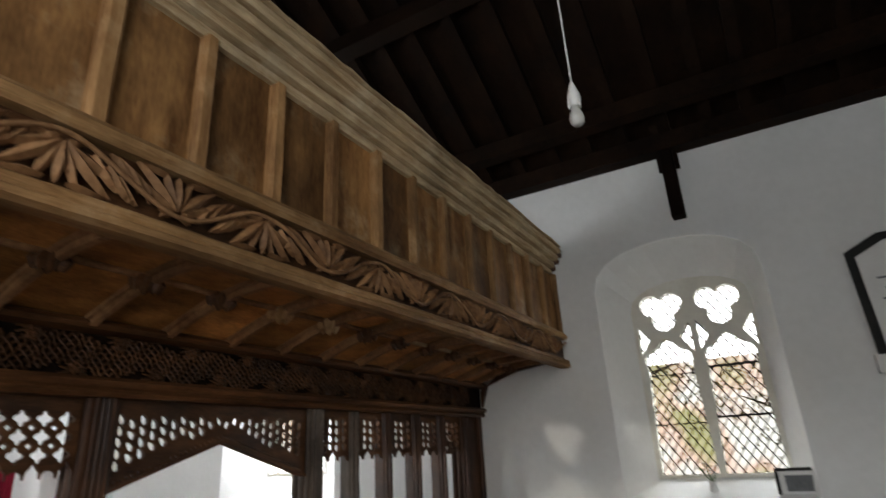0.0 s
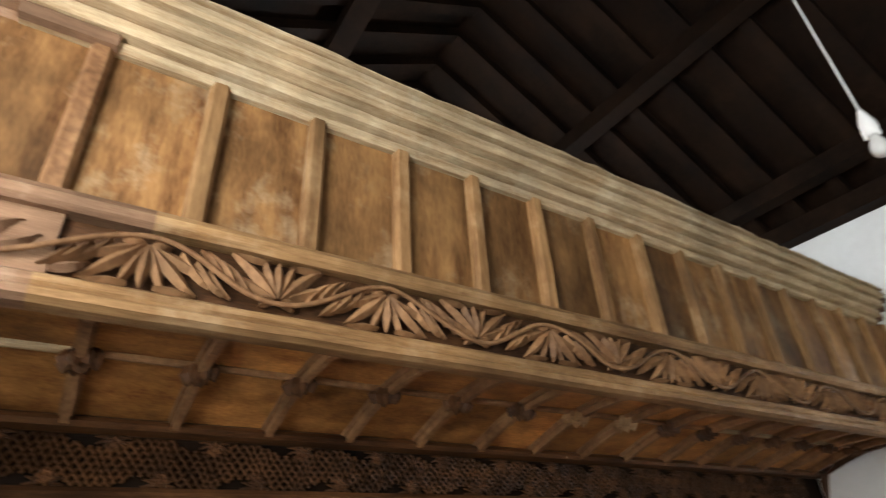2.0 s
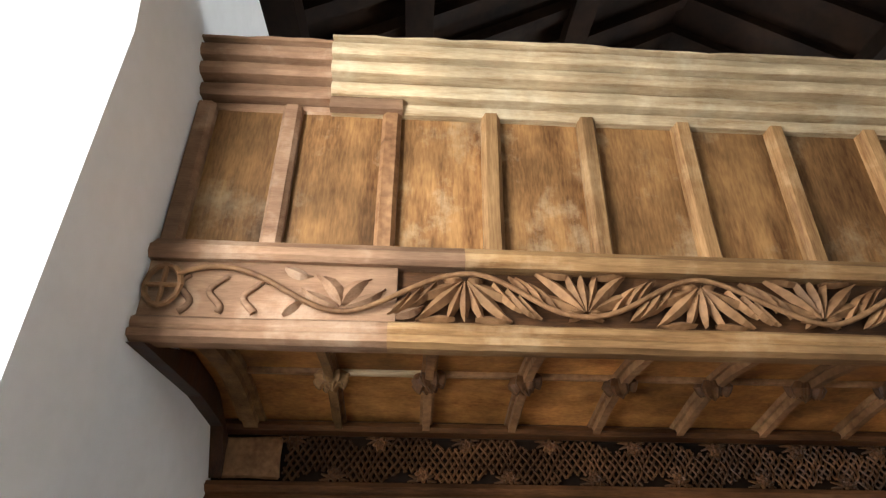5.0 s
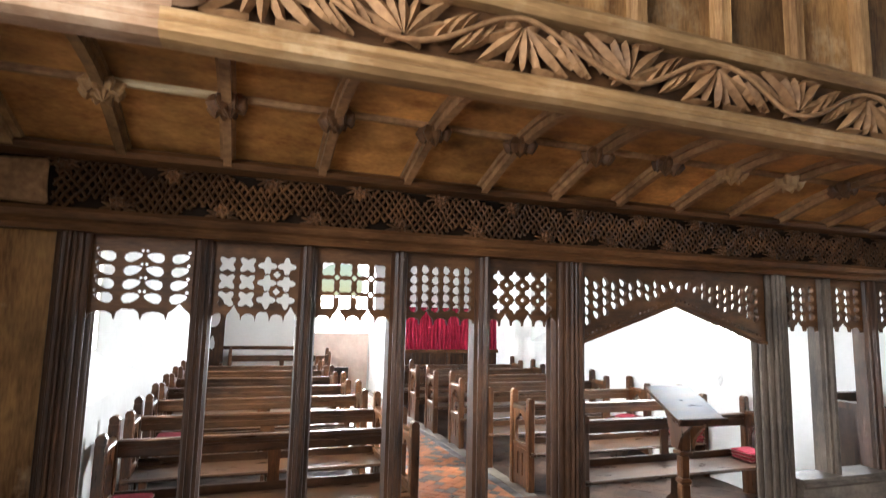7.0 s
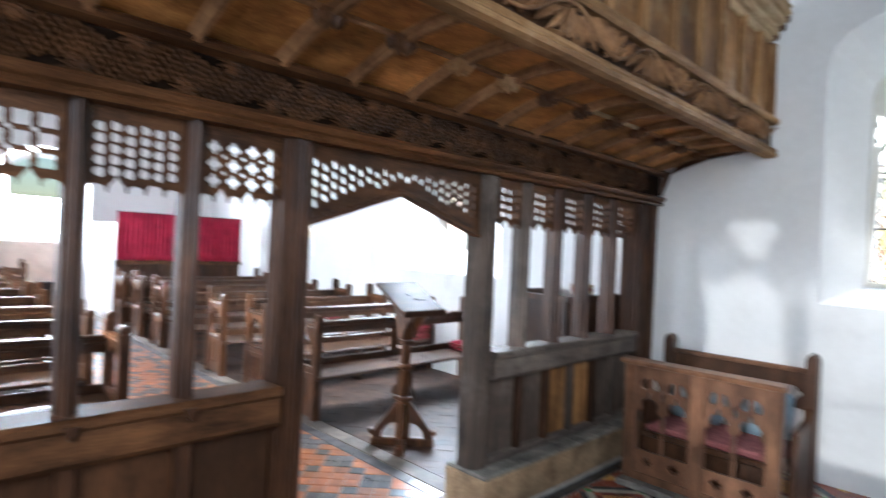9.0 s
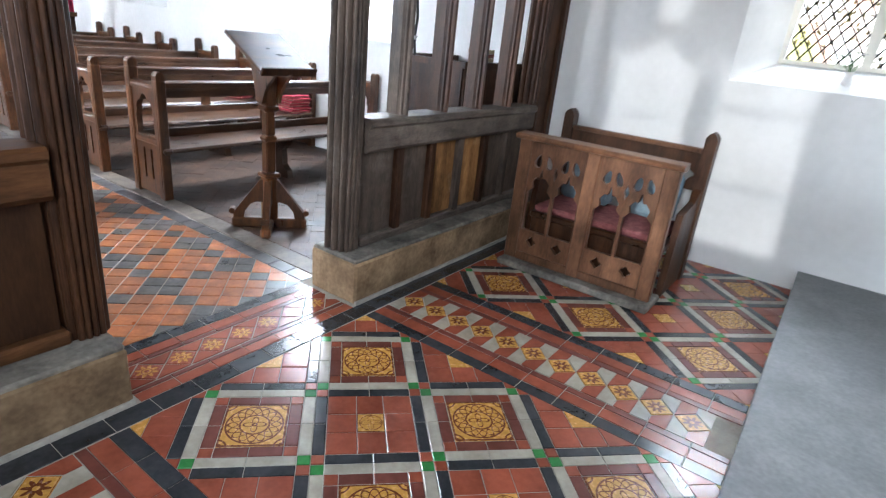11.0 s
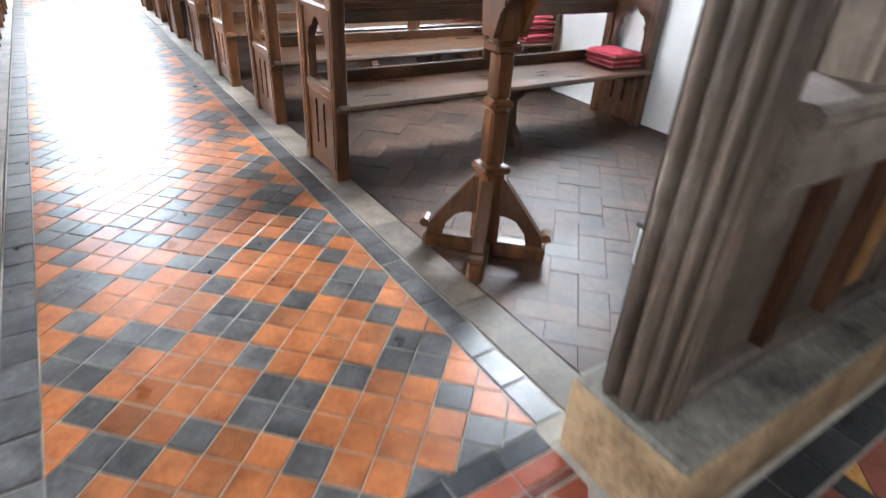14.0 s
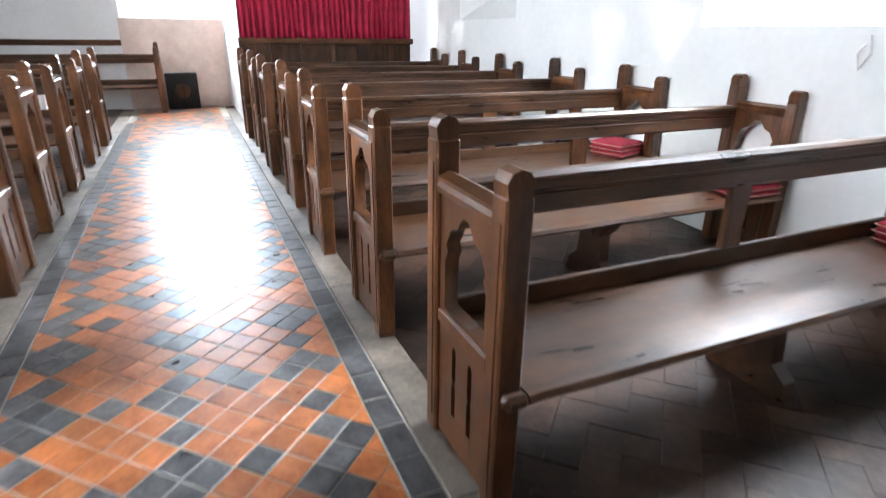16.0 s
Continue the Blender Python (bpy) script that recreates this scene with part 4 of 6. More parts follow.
cornice(XL, -1.965, 3.465, WOOD_PINK, 0.03)
cornice(-1.965, XR - 0.12, 3.462, WOOD_CORNICE)
cornice(XR - 0.12, XR, 3.45, WOOD_DARK_H, 0.03)
part("cornice_patch", worn(prism([(-0.87, 3.218), (-0.897, 3.222), (-0.900, 3.262), (-0.892, 3.276), (-0.87, 3.276)], "x", -1.966, -1.715), 0.003, 8), WOOD_PINK, loft, "reddish mended length of moulding")


def rail(name, x0, x1, prof, material, wear=0.004):
    bm = bmesh.new()
    n = max(2, int((x1 - x0) / 0.12))
    prev = None
    for i in range(n + 1):
        xx = x0 + (x1 - x0) * i / n
        ring = [bm.verts.new((xx, py + wear * noise.noise((xx * 5, py * 30, pz * 30)), pz + wear * noise.noise((xx * 4, 2, pz * 20)))) for py, pz in prof]
        if prev:
            for k in range(len(prof)):
                j = (k + 1) % len(prof)
                bm.faces.new((prev[k], ring[k], ring[j], prev[j]))
        else:
            bm.faces.new(ring)
        prev = ring
    bm.faces.new(list(reversed(prev)))
    bmesh.ops.recalc_face_normals(bm, faces=bm.faces[:])
    return part(name, bm, material, loft)


LOWER = [(-0.82, 2.37), (-0.885, 2.366), (-0.91, 2.376), (-0.914, 2.394), (-0.903, 2.404), (-0.910, 2.412), (-0.908, 2.43), (-0.89, 2.442), (-0.82, 2.442)]
UPPER = [(-0.83, 2.615), (-0.905, 2.615), (-0.918, 2.63), (-0.918, 2.655), (-0.90, 2.672), (-0.885, 2.688), (-0.83, 2.688)]
rail("bottom_rail", XL, -1.72, LOWER, WOOD_PINK)
rail("bottom_rail", -1.72, XR, LOWER, WOOD_LOFT)
rail("upper_rail", XL, -1.5, UPPER, WOOD_PINK)
rail("upper_rail", -1.5, XR, UPPER, WOOD_LOFT)
# the shade between the leaves is put into this board's dark colour
part("frieze_ground", box(-1.698, -0.862, 2.43, XR, -0.84, 2.63), WOOD_DARK_H, loft, "ground board coloured dark for the shade behind the frieze leaves")


def add_blade(bm, root, ang, length, width, lift=0.012, curl=0.0):
    """A carved leaf blade in the x-z plane, ridged along its middle."""
    n = 5
    left, right, mid = [], [], []
    px, pz, a = root[0], root[1], ang
    for i in range(n + 1):
        f = i / n
        w = width * math.sin(math.pi * min(1, 0.12 + f * 0.88)) ** 0.8
        nx, nz = -math.sin(a), math.cos(a)
        yy = -0.884 - lift * math.sin(math.pi * (0.15 + 0.85 * f))
        pz = min(max(pz, 2.452), 2.608)
        mid.append(bm.verts.new((px, yy - 0.010, pz)))
        left.append(bm.verts.new((px + nx * w, yy + 0.010, pz + nz * w)))
        right.append(bm.verts.new((px - nx * w, yy + 0.010, pz - nz * w)))
        px += math.cos(a) * length / n
        pz += math.sin(a) * length / n
        a += curl / n
    for i in range(n):
        bm.faces.new((left[i], left[i + 1], mid[i + 1], mid[i]))
        bm.faces.new((mid[i], mid[i + 1], right[i + 1], right[i]))
        bm.faces.new((right[i], right[i + 1], left[i + 1], left[i]))


VINE_C, VINE_A, VINE_P, VINE_X = 2.530, 0.064, 0.71, -1.50


def stem_z(u):
    return VINE_C + VINE_A * math.cos(2 * math.pi * (u - VINE_X) / VINE_P)


def fan(bm, xc, side, lobes, width):
    """A palmette rooted at the turn of the stem, opening across the frieze with curved, ridged lobes."""
    root_z = VINE_C + side * (VINE_A - 0.016)
    for t in range(lobes):
        f = 2 * t / (lobes - 1) - 1
        a = -side * math.pi / 2 + f * side * radians(104) + random.uniform(-0.04, 0.04)
        bend = f * side * (0.55 if abs(f) > 0.2 else 0.0)
        ln = 0.045
        while ln < 0.185:
            xx, zz = xc + ln * math.cos(a + bend * 0.5), root_z + ln * math.sin(a + bend * 0.5)
            if abs(zz - VINE_C) > 0.080 or (stem_z(xx) - zz) * side < 0.006:
                break
            ln += 0.004
        add_blade(bm, (xc + 0.010 * math.cos(a), root_z + 0.006 * math.sin(a)), a, ln, width * (0.75 + 0.45 * ln / 0.15), 0.010 + 0.007 * (t % 2), bend)
    # side leaves that spring from the stem and fill the ends of the hollow
    for e in (-1, 1):
        for j, d in enumerate((0.085, 0.125, 0.160)):
            xx = xc + e * d
            zz = stem_z(xx)
            room = (zz - VINE_C) * side + 0.074
            if room > 0.02:
                add_blade(bm, (xx, zz - side * 0.006), -side * (math.pi / 2 - e * side * 0.0) + e * side * 0.55, min(room * 1.15, 0.12), width * 0.95, 0.012 + 0.005 * (j % 2), e * side * 0.5)
        add_blade(bm, (xc + e * 0.03, VINE_C - side * 0.072), 0.0 if e > 0 else math.pi, 0.11, width * 0.9, 0.009, -e * side * 0.35)


def vine(x0, x1):
    bm = bmesh.new()
    n = int((x1 - x0) / 0.02)
    us = [x0 + (x1 - x0) * i / n for i in range(n + 1)]
    add_tube(bm, [(u, -0.904 - 0.005 * math.sin(u * 21), stem_z(u)) for u in us], 0.0085, 6)
    part("vine_stem", bm, WOOD_CARVED, loft, smooth=True)
    xc, side = VINE_X, 1
    while xc < x1 - 0.10:
        bm = bmesh.new()
        fan(bm, xc, side, 11, 0.0148)
        part("leaf_spray", bm, WOOD_CARVED, loft)
        xc += VINE_P / 2
        side = -side


def plain_scrolls():
    """The mended end of the frieze: flat ground with ribbons curled like an S and a few broad plain leaves."""
    part("frieze_ground", box(XL, -0.886, 2.435, -1.70, -0.862, 2.625), WOOD_PINK, loft, "flat plain ground of the mended frieze end")
    for k, x in enumerate((-2.31, -2.22, -2.12)):
        bm = bmesh.new()
        add_tube(bm, [(x + 0.022 * math.sin(2 * math.pi * i / 12 + k) + 0.012 * (i / 12), -0.890, 2.455 + 0.115 * i / 12) for i in range(13)], 0.0115, 6, 0.7)
        part("ribbon_scroll", bm, WOOD_PINK, loft, smooth=True)
    for (x, z, a, L, w, c) in ((-1.855, 2.49, 1.95, 0.13, 0.024, 0.9), (-1.855, 2.49, 1.15, 0.12, 0.024, -0.9), (-1.865, 2.482, 2.9, 0.13, 0.022, -0.6), (-1.845, 2.482, 0.25, 0.13, 0.022, 0.6),
                               (-2.03, 2.60, -0.5, 0.09, 0.018, 0.5), (-2.02, 2.45, 0.9, 0.08, 0.016, -0.5), (-1.70, 2.46, 0.2, 0.09, 0.016, 0.5)):
        bm = bmesh.new()
        add_blade(bm, (x, z), a, L, w, 0.014, c)
        part("plain_leaf", bm, WOOD_PINK, loft)


plain_scrolls()
vine(XL + 0.10, XR - 0.02)
bm = bmesh.new()
ring = [(XL + 0.06 + 0.05 * math.cos(a * math.pi / 6), -0.904, 2.53 + 0.062 * math.sin(a * math.pi / 6)) for a in range(13)]
add_tube(bm, ring, 0.009, 6)
add_tube(bm, [(XL + 0.01, -0.904, 2.53), (XL + 0.11, -0.904, 2.53)], 0.008, 6)
add_tube(bm, [(XL + 0.06, -0.904, 2.47), (XL + 0.06, -0.904, 2.59)], 0.008, 6)
part("wheel_knot", bm, WOOD_CARVED, loft, "carved ring and cross at the frieze end")

# coved underside: two rows of panels between moulded ribs with bosses
COVE = [(-0.03, 2.318), (-0.14, 2.352), (-0.27, 2.395), (-0.41, 2.432), (-0.56, 2.450), (-0.70, 2.455), (-0.84, 2.440)]
for i in range(18):
    a = RIBS[i - 1] if i else XL
    b = RIBS[i] if i < 17 else XR
    for r0, r1 in ((0, 3), (3, 6)):
        bm = bmesh.new()
        seq = COVE[r0:r1 + 1]
        add_prism(bm, seq + [(y, z + 0.02) for y, z in reversed(seq)], "x", a + 0.001, b - 0.001)
        part("cove_panel", bm, WOOD_COVE, loft)


boss = flower_mesh("boss", 0.048, 0.036, 8, WOOD_DARK_H, "z")
boss_p = boss.copy()
boss_p.materials.clear()
boss_p.materials.append(WOOD_LOFT)
for i, s in enumerate(RIBS):
    w = 0.026 if i else 0.05
    bm = bmesh.new()
    for k in range(len(COVE) - 1):
        (y0, z0), (y1, z1) = COVE[k], COVE[k + 1]
        for ww, d in ((w, 0.022), (w * 0.55, 0.048)):
            vs = [bm.verts.new(c) for c in ((s - ww, y0, z0 - d), (s + ww, y0, z0 - d), (s + ww, y1, z1 - d), (s - ww, y1, z1 - d), (s - ww, y0, z0 + 0.002), (s + ww, y0, z0 + 0.002), (s + ww, y1, z1 + 0.002), (s - ww, y1, z1 + 0.002))]
            for q in ((0, 1, 2, 3), (0, 4, 5, 1), (3, 2, 6, 7), (0, 3, 7, 4), (1, 5, 6, 2)):
                bm.faces.new([vs[j] for j in q])
    bmesh.ops.recalc_face_normals(bm, faces=bm.faces[:])
    part("cove_rib", bm, WOOD_LOFT_V if i in (0, 1) else WOOD_CARVED, loft)
    if i:
        o = new("boss", boss_p if i in (1, 8, 9) else boss)
        o.parent = loft
        o.matrix_basis = pose(s, -0.41, 2.402, -15, 0, i * 33) @ Matrix.Scale(1.45, 4)
for i in range(17):
    a = RIBS[i] + (0.045 if i == 0 else 0.02)
    b = (RIBS[i + 1] if i < 16 else XR) - 0.02
    if b - a > 0.05:
        part("cross_rib", box(a, -0.425, 2.412, b, -0.397, 2.436, 0.006), (WOOD_CORNICE if i in (1, 11, 12, 14) else WOOD_CARVED), loft)
part("loft_floor", box(XL, -0.84, 2.47, XR, 0.55, 2.52), ROOF_WOOD, loft, "dark boards of the loft floor")
part("loft_bracket", worn(prism([(-0.9, 2.36), (-0.55, 2.44), (-0.25, 2.40), (-0.03, 2.25), (-0.03, 2.10), (-0.12, 2.28), (-0.4, 2.33)], "x", XL, XL + 0.05), 0.003), WOOD_DARK, loft, "curved dark bracket against the wall")
part("loft_bracket", worn(prism([(-0.72, 2.43), (-0.55, 2.44), (-0.25, 2.40), (-0.03, 2.25), (-0.03, 2.10), (-0.10, 2.30), (-0.4, 2.39)], "x", XR - 0.05, XR), 0.003), WOOD_DARK, loft, "curved dark bracket against the wall")

# ---- pews ----


def bench_end(name, parent, x, s, m=None):
    """An open bench end: two posts with finials, a cusped arched rail, a lower panel with slots. Local: front post at y=0, back post at y=0.40."""
    end = thing(name, "", "")
    for k in ("label", "category"):
        if k in end:
            del end[k]
    end.parent = parent
    end.matrix_basis = pose(x, 0, 0)
    for name2, yc, zt in (("front_post", 0.03, 0.93), ("back_post", 0.40, 0.99)):
        bm = bmesh.new()
        add_box(bm, -0.035, yc - 0.034, 0.0, 0.035, yc + 0.034, zt - 0.06, 0.006)
        for e in (-1, 1):
            add_box(bm, e * 0.036 - 0.002, yc - 0.014, 0.06, e * 0.036 + 0.002, yc + 0.014, zt - 0.12)
        add_prism(bm, [(-0.030, zt - 0.065), (0.030, zt - 0.065), (0.034, zt - 0.03), (0.022, zt - 0.008), (0.0, zt), (-0.022, zt - 0.008), (-0.034, zt - 0.03)], "y", yc - 0.030, yc + 0.030)
        part(name2, bm, WOOD_PEW_V, end)
    # pierced panel with a cusped arch and three slots below
    out = [(0.06, 0.02), (0.37, 0.02), (0.37, 0.80), (0.06, 0.80)]
    arch = [(0.095, 0.46), (0.335, 0.46), (0.335, 0.60), (0.318, 0.635), (0.328, 0.655), (0.30, 0.70), (0.262, 0.715), (0.25, 0.735), (0.23, 0.755), (0.2, 0.755), (0.18, 0.735), (0.168, 0.715), (0.13, 0.70), (0.102, 0.655), (0.112, 0.635), (0.095, 0.60)]
    holes = [arch]
    for c in (0.165, 0.265):
        holes.append([(c - 0.012, 0.13), (c + 0.012, 0.13), (c + 0.012, 0.23), (c + 0.004, 0.245), (c + 0.012, 0.26), (c + 0.012, 0.35), (c, 0.365), (c - 0.012, 0.35), (c - 0.012, 0.26), (c - 0.004, 0.245), (c - 0.012, 0.23)])
    plate("end_panel", out, holes, 0.042, WOOD_PEW_V, end, pose(0, 0, 0, 0, 0, 90))
    part("top_rail", prism([(-0.03, 0.79), (0.03, 0.79), (0.034, 0.81), (0.026, 0.822), (0.03, 0.835), (0.0, 0.848), (-0.03, 0.835), (-0.026, 0.822), (-0.034, 0.81)], "y", 0.062, 0.368), WOOD_PEW_V, end)
    part("mid_rail", box(-0.03, 0.062, 0.40, 0.03, 0.368, 0.45, 0.008), WOOD_PEW_V, end)
    return end


def pew(label, length, m):
    p = thing("pew", label, "pew", "nave pews", m)
    bench_end("aisle_end", p, 0.035, 1)
    bench_end("wall_end", p, length - 0.035, -1)
    bm = prism([(-0.035, 0.362), (-0.045, 0.375), (-0.035, 0.39), (0.385, 0.392), (0.385, 0.365), (0.0, 0.352)], "x", 0.072, length - 0.072)
    part("seat", bm, WOOD_PEW, p, "worn polished seat board")
    part("nosing", worn(box(0.005, -0.045, 0.352, 0.075, -0.002, 0.393, 0.014), 0.002), WOOD_PEW, p)
    part("seat_back_strip", box(0.072, 0.375, 0.39, length - 0.072, 0.395, 0.46, 0.004), WOOD_PEW, p)
    part("back_rail", prism([(0.372, 0.700), (0.378, 0.690), (0.41, 0.690), (0.418, 0.708), (0.418, 0.798), (0.41, 0.818), (0.375, 0.818), (0.362, 0.806), (0.362, 0.796), (0.372, 0.790), (0.372, 0.765), (0.378, 0.762), (0.378, 0.752), (0.372, 0.749)], "x", 0.072, length - 0.072), WOOD_PEW, p)
    for k in range(1, 2):
        c = length * 0.52
        part("back_strut", prism([(c - 0.05, 0.39), (c + 0.05, 0.39), (c + 0.042, 0.55), (c + 0.05, 0.70), (c - 0.05, 0.70), (c - 0.042, 0.55)], "y", 0.376, 0.40), WOOD_PEW_V, p)
        part("support", prism([(0.02, 0.0), (0.36, 0.0), (0.34, 0.07), (0.28, 0.12), (0.27, 0.25), (0.32, 0.30), (0.36, 0.355), (0.02, 0.355), (0.06, 0.30), (0.11, 0.25), (0.10, 0.12), (0.04, 0.07)], "x", c - 0.03, c + 0.03), WOOD_PEW, p)
    return p


PEW_Y = [2.0, 2.99, 3.98, 4.95, 5.98, 7.0, 7.9]
pew_r = pew("brown oak open-backed pew beside the tiled aisle", 2.30, pose(1.305, PEW_Y[0], 0))
for y in PEW_Y[1:]:
    copy_thing(pew_r, pose(1.315 + 0.012 * math.sin(y * 3), y, 0) @ Matrix.Diagonal((1 + 0.0384 * (y - 2.0) / 2.3, 1, 1, 1)))
pew_l = pew("brown oak open-backed pew along the south wall", 2.22, pose(-2.36, PEW_Y[0] + 0.05, 0))
for y in PEW_Y[1:]:
    copy_thing(pew_l, pose(-2.365 + 0.01 * math.sin(y * 5), y + 0.03, 0))

# ---- lectern ----
LM = pose(1.555, 1.10, 0, 0, 0, -10)
lect = thing("lectern", "brown oak reading lectern with a sloping desk", "lectern", m=LM)


def plus(bm, z0, z1, h, bevel=0.008):
    add_box(bm, -h, -h, z0, h, h, z1, bevel)


for stage, z0, z1, h, b in (("shaft", 0.03, 0.36, 0.045, 0.010), ("collar", 0.36, 0.39, 0.058, 0.008), ("shaft", 0.39, 0.60, 0.036, 0.010), ("collar", 0.60, 0.64, 0.046, 0.014),
                            ("shaft", 0.64, 0.80, 0.034, 0.010), ("collar", 0.80, 0.83, 0.052, 0.008), ("shaft", 0.83, 1.03, 0.042, 0.010)):
    bm = bmesh.new()
    plus(bm, z0, z1, h, b)
    part(stage, bm, WOOD_PEW_V, lect)
for k in range(4):
    rot = Matrix.Rotation(k * math.pi / 2 - 0.6, 4, 'Z')
    f = part("foot", box(0.03, -0.032, 0.0, 0.25, 0.032, 0.07, 0.012), WOOD_PEW_V, lect, loc=rot)
    arc = [(0.04, 0.34), (0.06, 0.34), (0.235, 0.105), (0.235, 0.07), (0.17, 0.07), (0.16, 0.12), (0.12, 0.17), (0.08, 0.185), (0.04, 0.185)]
    part("brace", prism(arc, "y", -0.022, 0.022), WOOD_PEW_V, lect, loc=rot)
    bm = bmesh.new()
    bmesh.ops.create_cone(bm, cap_ends=True, segments=10, radius1=0.02, radius2=0.02, depth=0.06, matrix=Matrix.Translation((0.245, 0, 0.115)) @ Matrix.Rotation(radians(90), 4, 'X'))
    part("scroll", bm, WOOD_PEW_V, lect, loc=rot)
TILT = Matrix.Translation((0.03, 0.02, 1.155)) @ Matrix.Rotation(radians(6), 4, 'Z') @ Matrix.Rotation(radians(27), 4, 'X')
part("desk", box(-0.2, -0.22, -0.012, 0.2, 0.22, 0.012, 0.005), WOOD_PEW, lect, "polished sloping book board", loc=TILT)
part("book_ledge", box(-0.2, -0.232, -0.02, 0.2, -0.212, 0.035, 0.005), WOOD_DARK, lect, loc=TILT)
for s in (-1, 1):
    part("desk_bracket", prism([(-0.20, 1.035), (-0.13, 0.985), (-0.075, 0.93), (-0.04, 0.85), (0.04, 0.85), (0.055, 0.95), (0.095, 1.05), (0.16, 1.15), (0.19, 1.22), (0.11, 1.185), (0.06, 1.10), (0.0, 1.03), (-0.06, 1.025), (-0.14, 1.065)], "x", s * 0.054 - 0.011, s * 0.054 + 0.011), WOOD_PEW_V, lect)

# ---- chancel stall: front desk and seat ----
desk = thing("choir_desk", "reddish oak stall front with pierced cusped arches", "desk")
DX, DY0, DY1, DH = 2.36, -1.27, -0.38, 0.86
part("base_board", box(DX - 0.10, DY0 - 0.06, 0.0, DX + 0.16, DY1 + 0.05, 0.045, 0.01), STONE_TOP, desk, "worn grey timber base")
for y in (DY0, (DY0 + DY1) / 2, DY1):
    part("stile", box(DX - 0.03, y - 0.042, 0.045, DX + 0.03, y + 0.042, DH - 0.03, 0.008), WOOD_RED, desk)
part("top_rail", prism([(DX - 0.055, DH - 0.03), (DX - 0.06, DH - 0.01), (DX - 0.045, DH), (DX + 0.05, DH + 0.006), (DX + 0.055, DH - 0.02), (DX + 0.03, DH - 0.035), (DX - 0.035, DH - 0.035)], "y", DY0 - 0.06, DY1 + 0.06), WOOD_RED, desk)
half = (DY1 - DY0) / 2
for k in range(2):
    a = DY0 + k * half + 0.042
    b = a + half - 0.084
    w = (b - a) / 2
    holes = []
    for j in range(2):
        c = a + w * (j + 0.5)
        hw = w * 0.45
        holes.append([(c - hw, 0.25), (c + hw, 0.25), (c + hw, 0.50), (c + hw * 0.62, 0.53), (c + hw * 0.74, 0.57), (c + hw * 0.42, 0.605), (c + hw * 0.16, 0.605), (c, 0.66), (c - hw * 0.16, 0.605), (c - hw * 0.42, 0.605), (c - hw * 0.74, 0.57), (c - hw * 0.62, 0.53), (c - hw, 0.50)])
        for e in (-1, 1):
            holes.append(drop(c + e * hw * 0.42, 0.705, 0.085, 0.046, math.pi / 2 + e * 0.25, 10))
        holes.append(foil(c, 0.18, 0.036, 4, 0, 20, 0.35))
    cm = (a + b) / 2
    holes.append([(cm, 0.60), (cm + 0.016, 0.645), (cm, 0.69), (cm - 0.016, 0.645)])
    plate("pierced_panel", [(a, 0.09), (b, 0.09), (b, DH - 0.026), (a, DH - 0.026)], holes, 0.028, WOOD_RED, desk, pose(DX, 0, 0, 0, 0, 90))
part("bottom_rail", box(DX - 0.026, DY0 + 0.04, 0.045, DX + 0.026, DY1 - 0.04, 0.10, 0.006), WOOD_RED, desk)
seat = thing("choir_bench", "dark oak stall bench with pierced back, by the north wall", "bench")
SX = 3.02
part("seat_board", box(SX - 0.52, DY0 - 0.02, 0.30, SX + 0.0, DY1 - 0.02, 0.34, 0.008), WOOD_PEW, seat)
part("seat_front", box(SX - 0.50, DY0, 0.0, SX - 0.48, DY1 - 0.03, 0.30, 0.004), WOOD_DARK, seat)
part("seat_cushion", worn(box(SX - 0.51, DY0 + 0.02, 0.342, SX - 0.02, DY1 - 0.04, 0.385, 0.012), 0.004, 6, 2), FADED, seat, "faded red patterned cushion")
for y in (DY0 - 0.03, DY1 + 0.03):
    part("end_post", prism([(y - 0.035, 0.0), (y + 0.035, 0.0), (y + 0.035, 0.94), (y + 0.02, 0.965), (y, 0.98), (y - 0.02, 0.965), (y - 0.035, 0.94)], "x", SX - 0.03, SX + 0.06), WOOD_DARK, seat)
    part("end_arm", prism([(SX - 0.42, 0.0), (SX - 0.03, 0.0), (SX - 0.03, 0.62), (SX - 0.12, 0.55), (SX - 0.38, 0.52)], "y", y - 0.02, y + 0.02), WOOD_DARK, seat)
for k, y in enumerate((DY0 + 0.24, DY0 + 0.66)):
    kn = thing("kneeler", "pale blue cloth kneeler standing on the stall bench", "cushion", "blue kneelers", pose(SX - 0.10, y, 0.384, 0, 8, 4 * k))
    bmk = worn(box(-0.06, -0.18, 0.0, 0.06, 0.18, 0.33, 0.035), 0.008, 7, 2)
    part("pad", bmk, BLUE_CLOTH, kn, smooth=True)
hs = []
for k in range(6):
    c = DY0 + (DY1 - DY0) * (k + 0.5) / 6
    hs.append(foil(c, 0.70, 0.05, 4, math.pi / 2, 20, 0.35))
plate("pierced_back", [(DY0, 0.60), (DY1, 0.60), (DY1, 0.84), (DY0, 0.84)], hs, 0.03, WOOD_DARK, seat, pose(SX + 0.015, 0, 0, 0, 0, 90))
part("cresting", box(SX - 0.015, DY0, 0.84, SX + 0.045, DY1, 0.87, 0.008), WOOD_RED, seat)

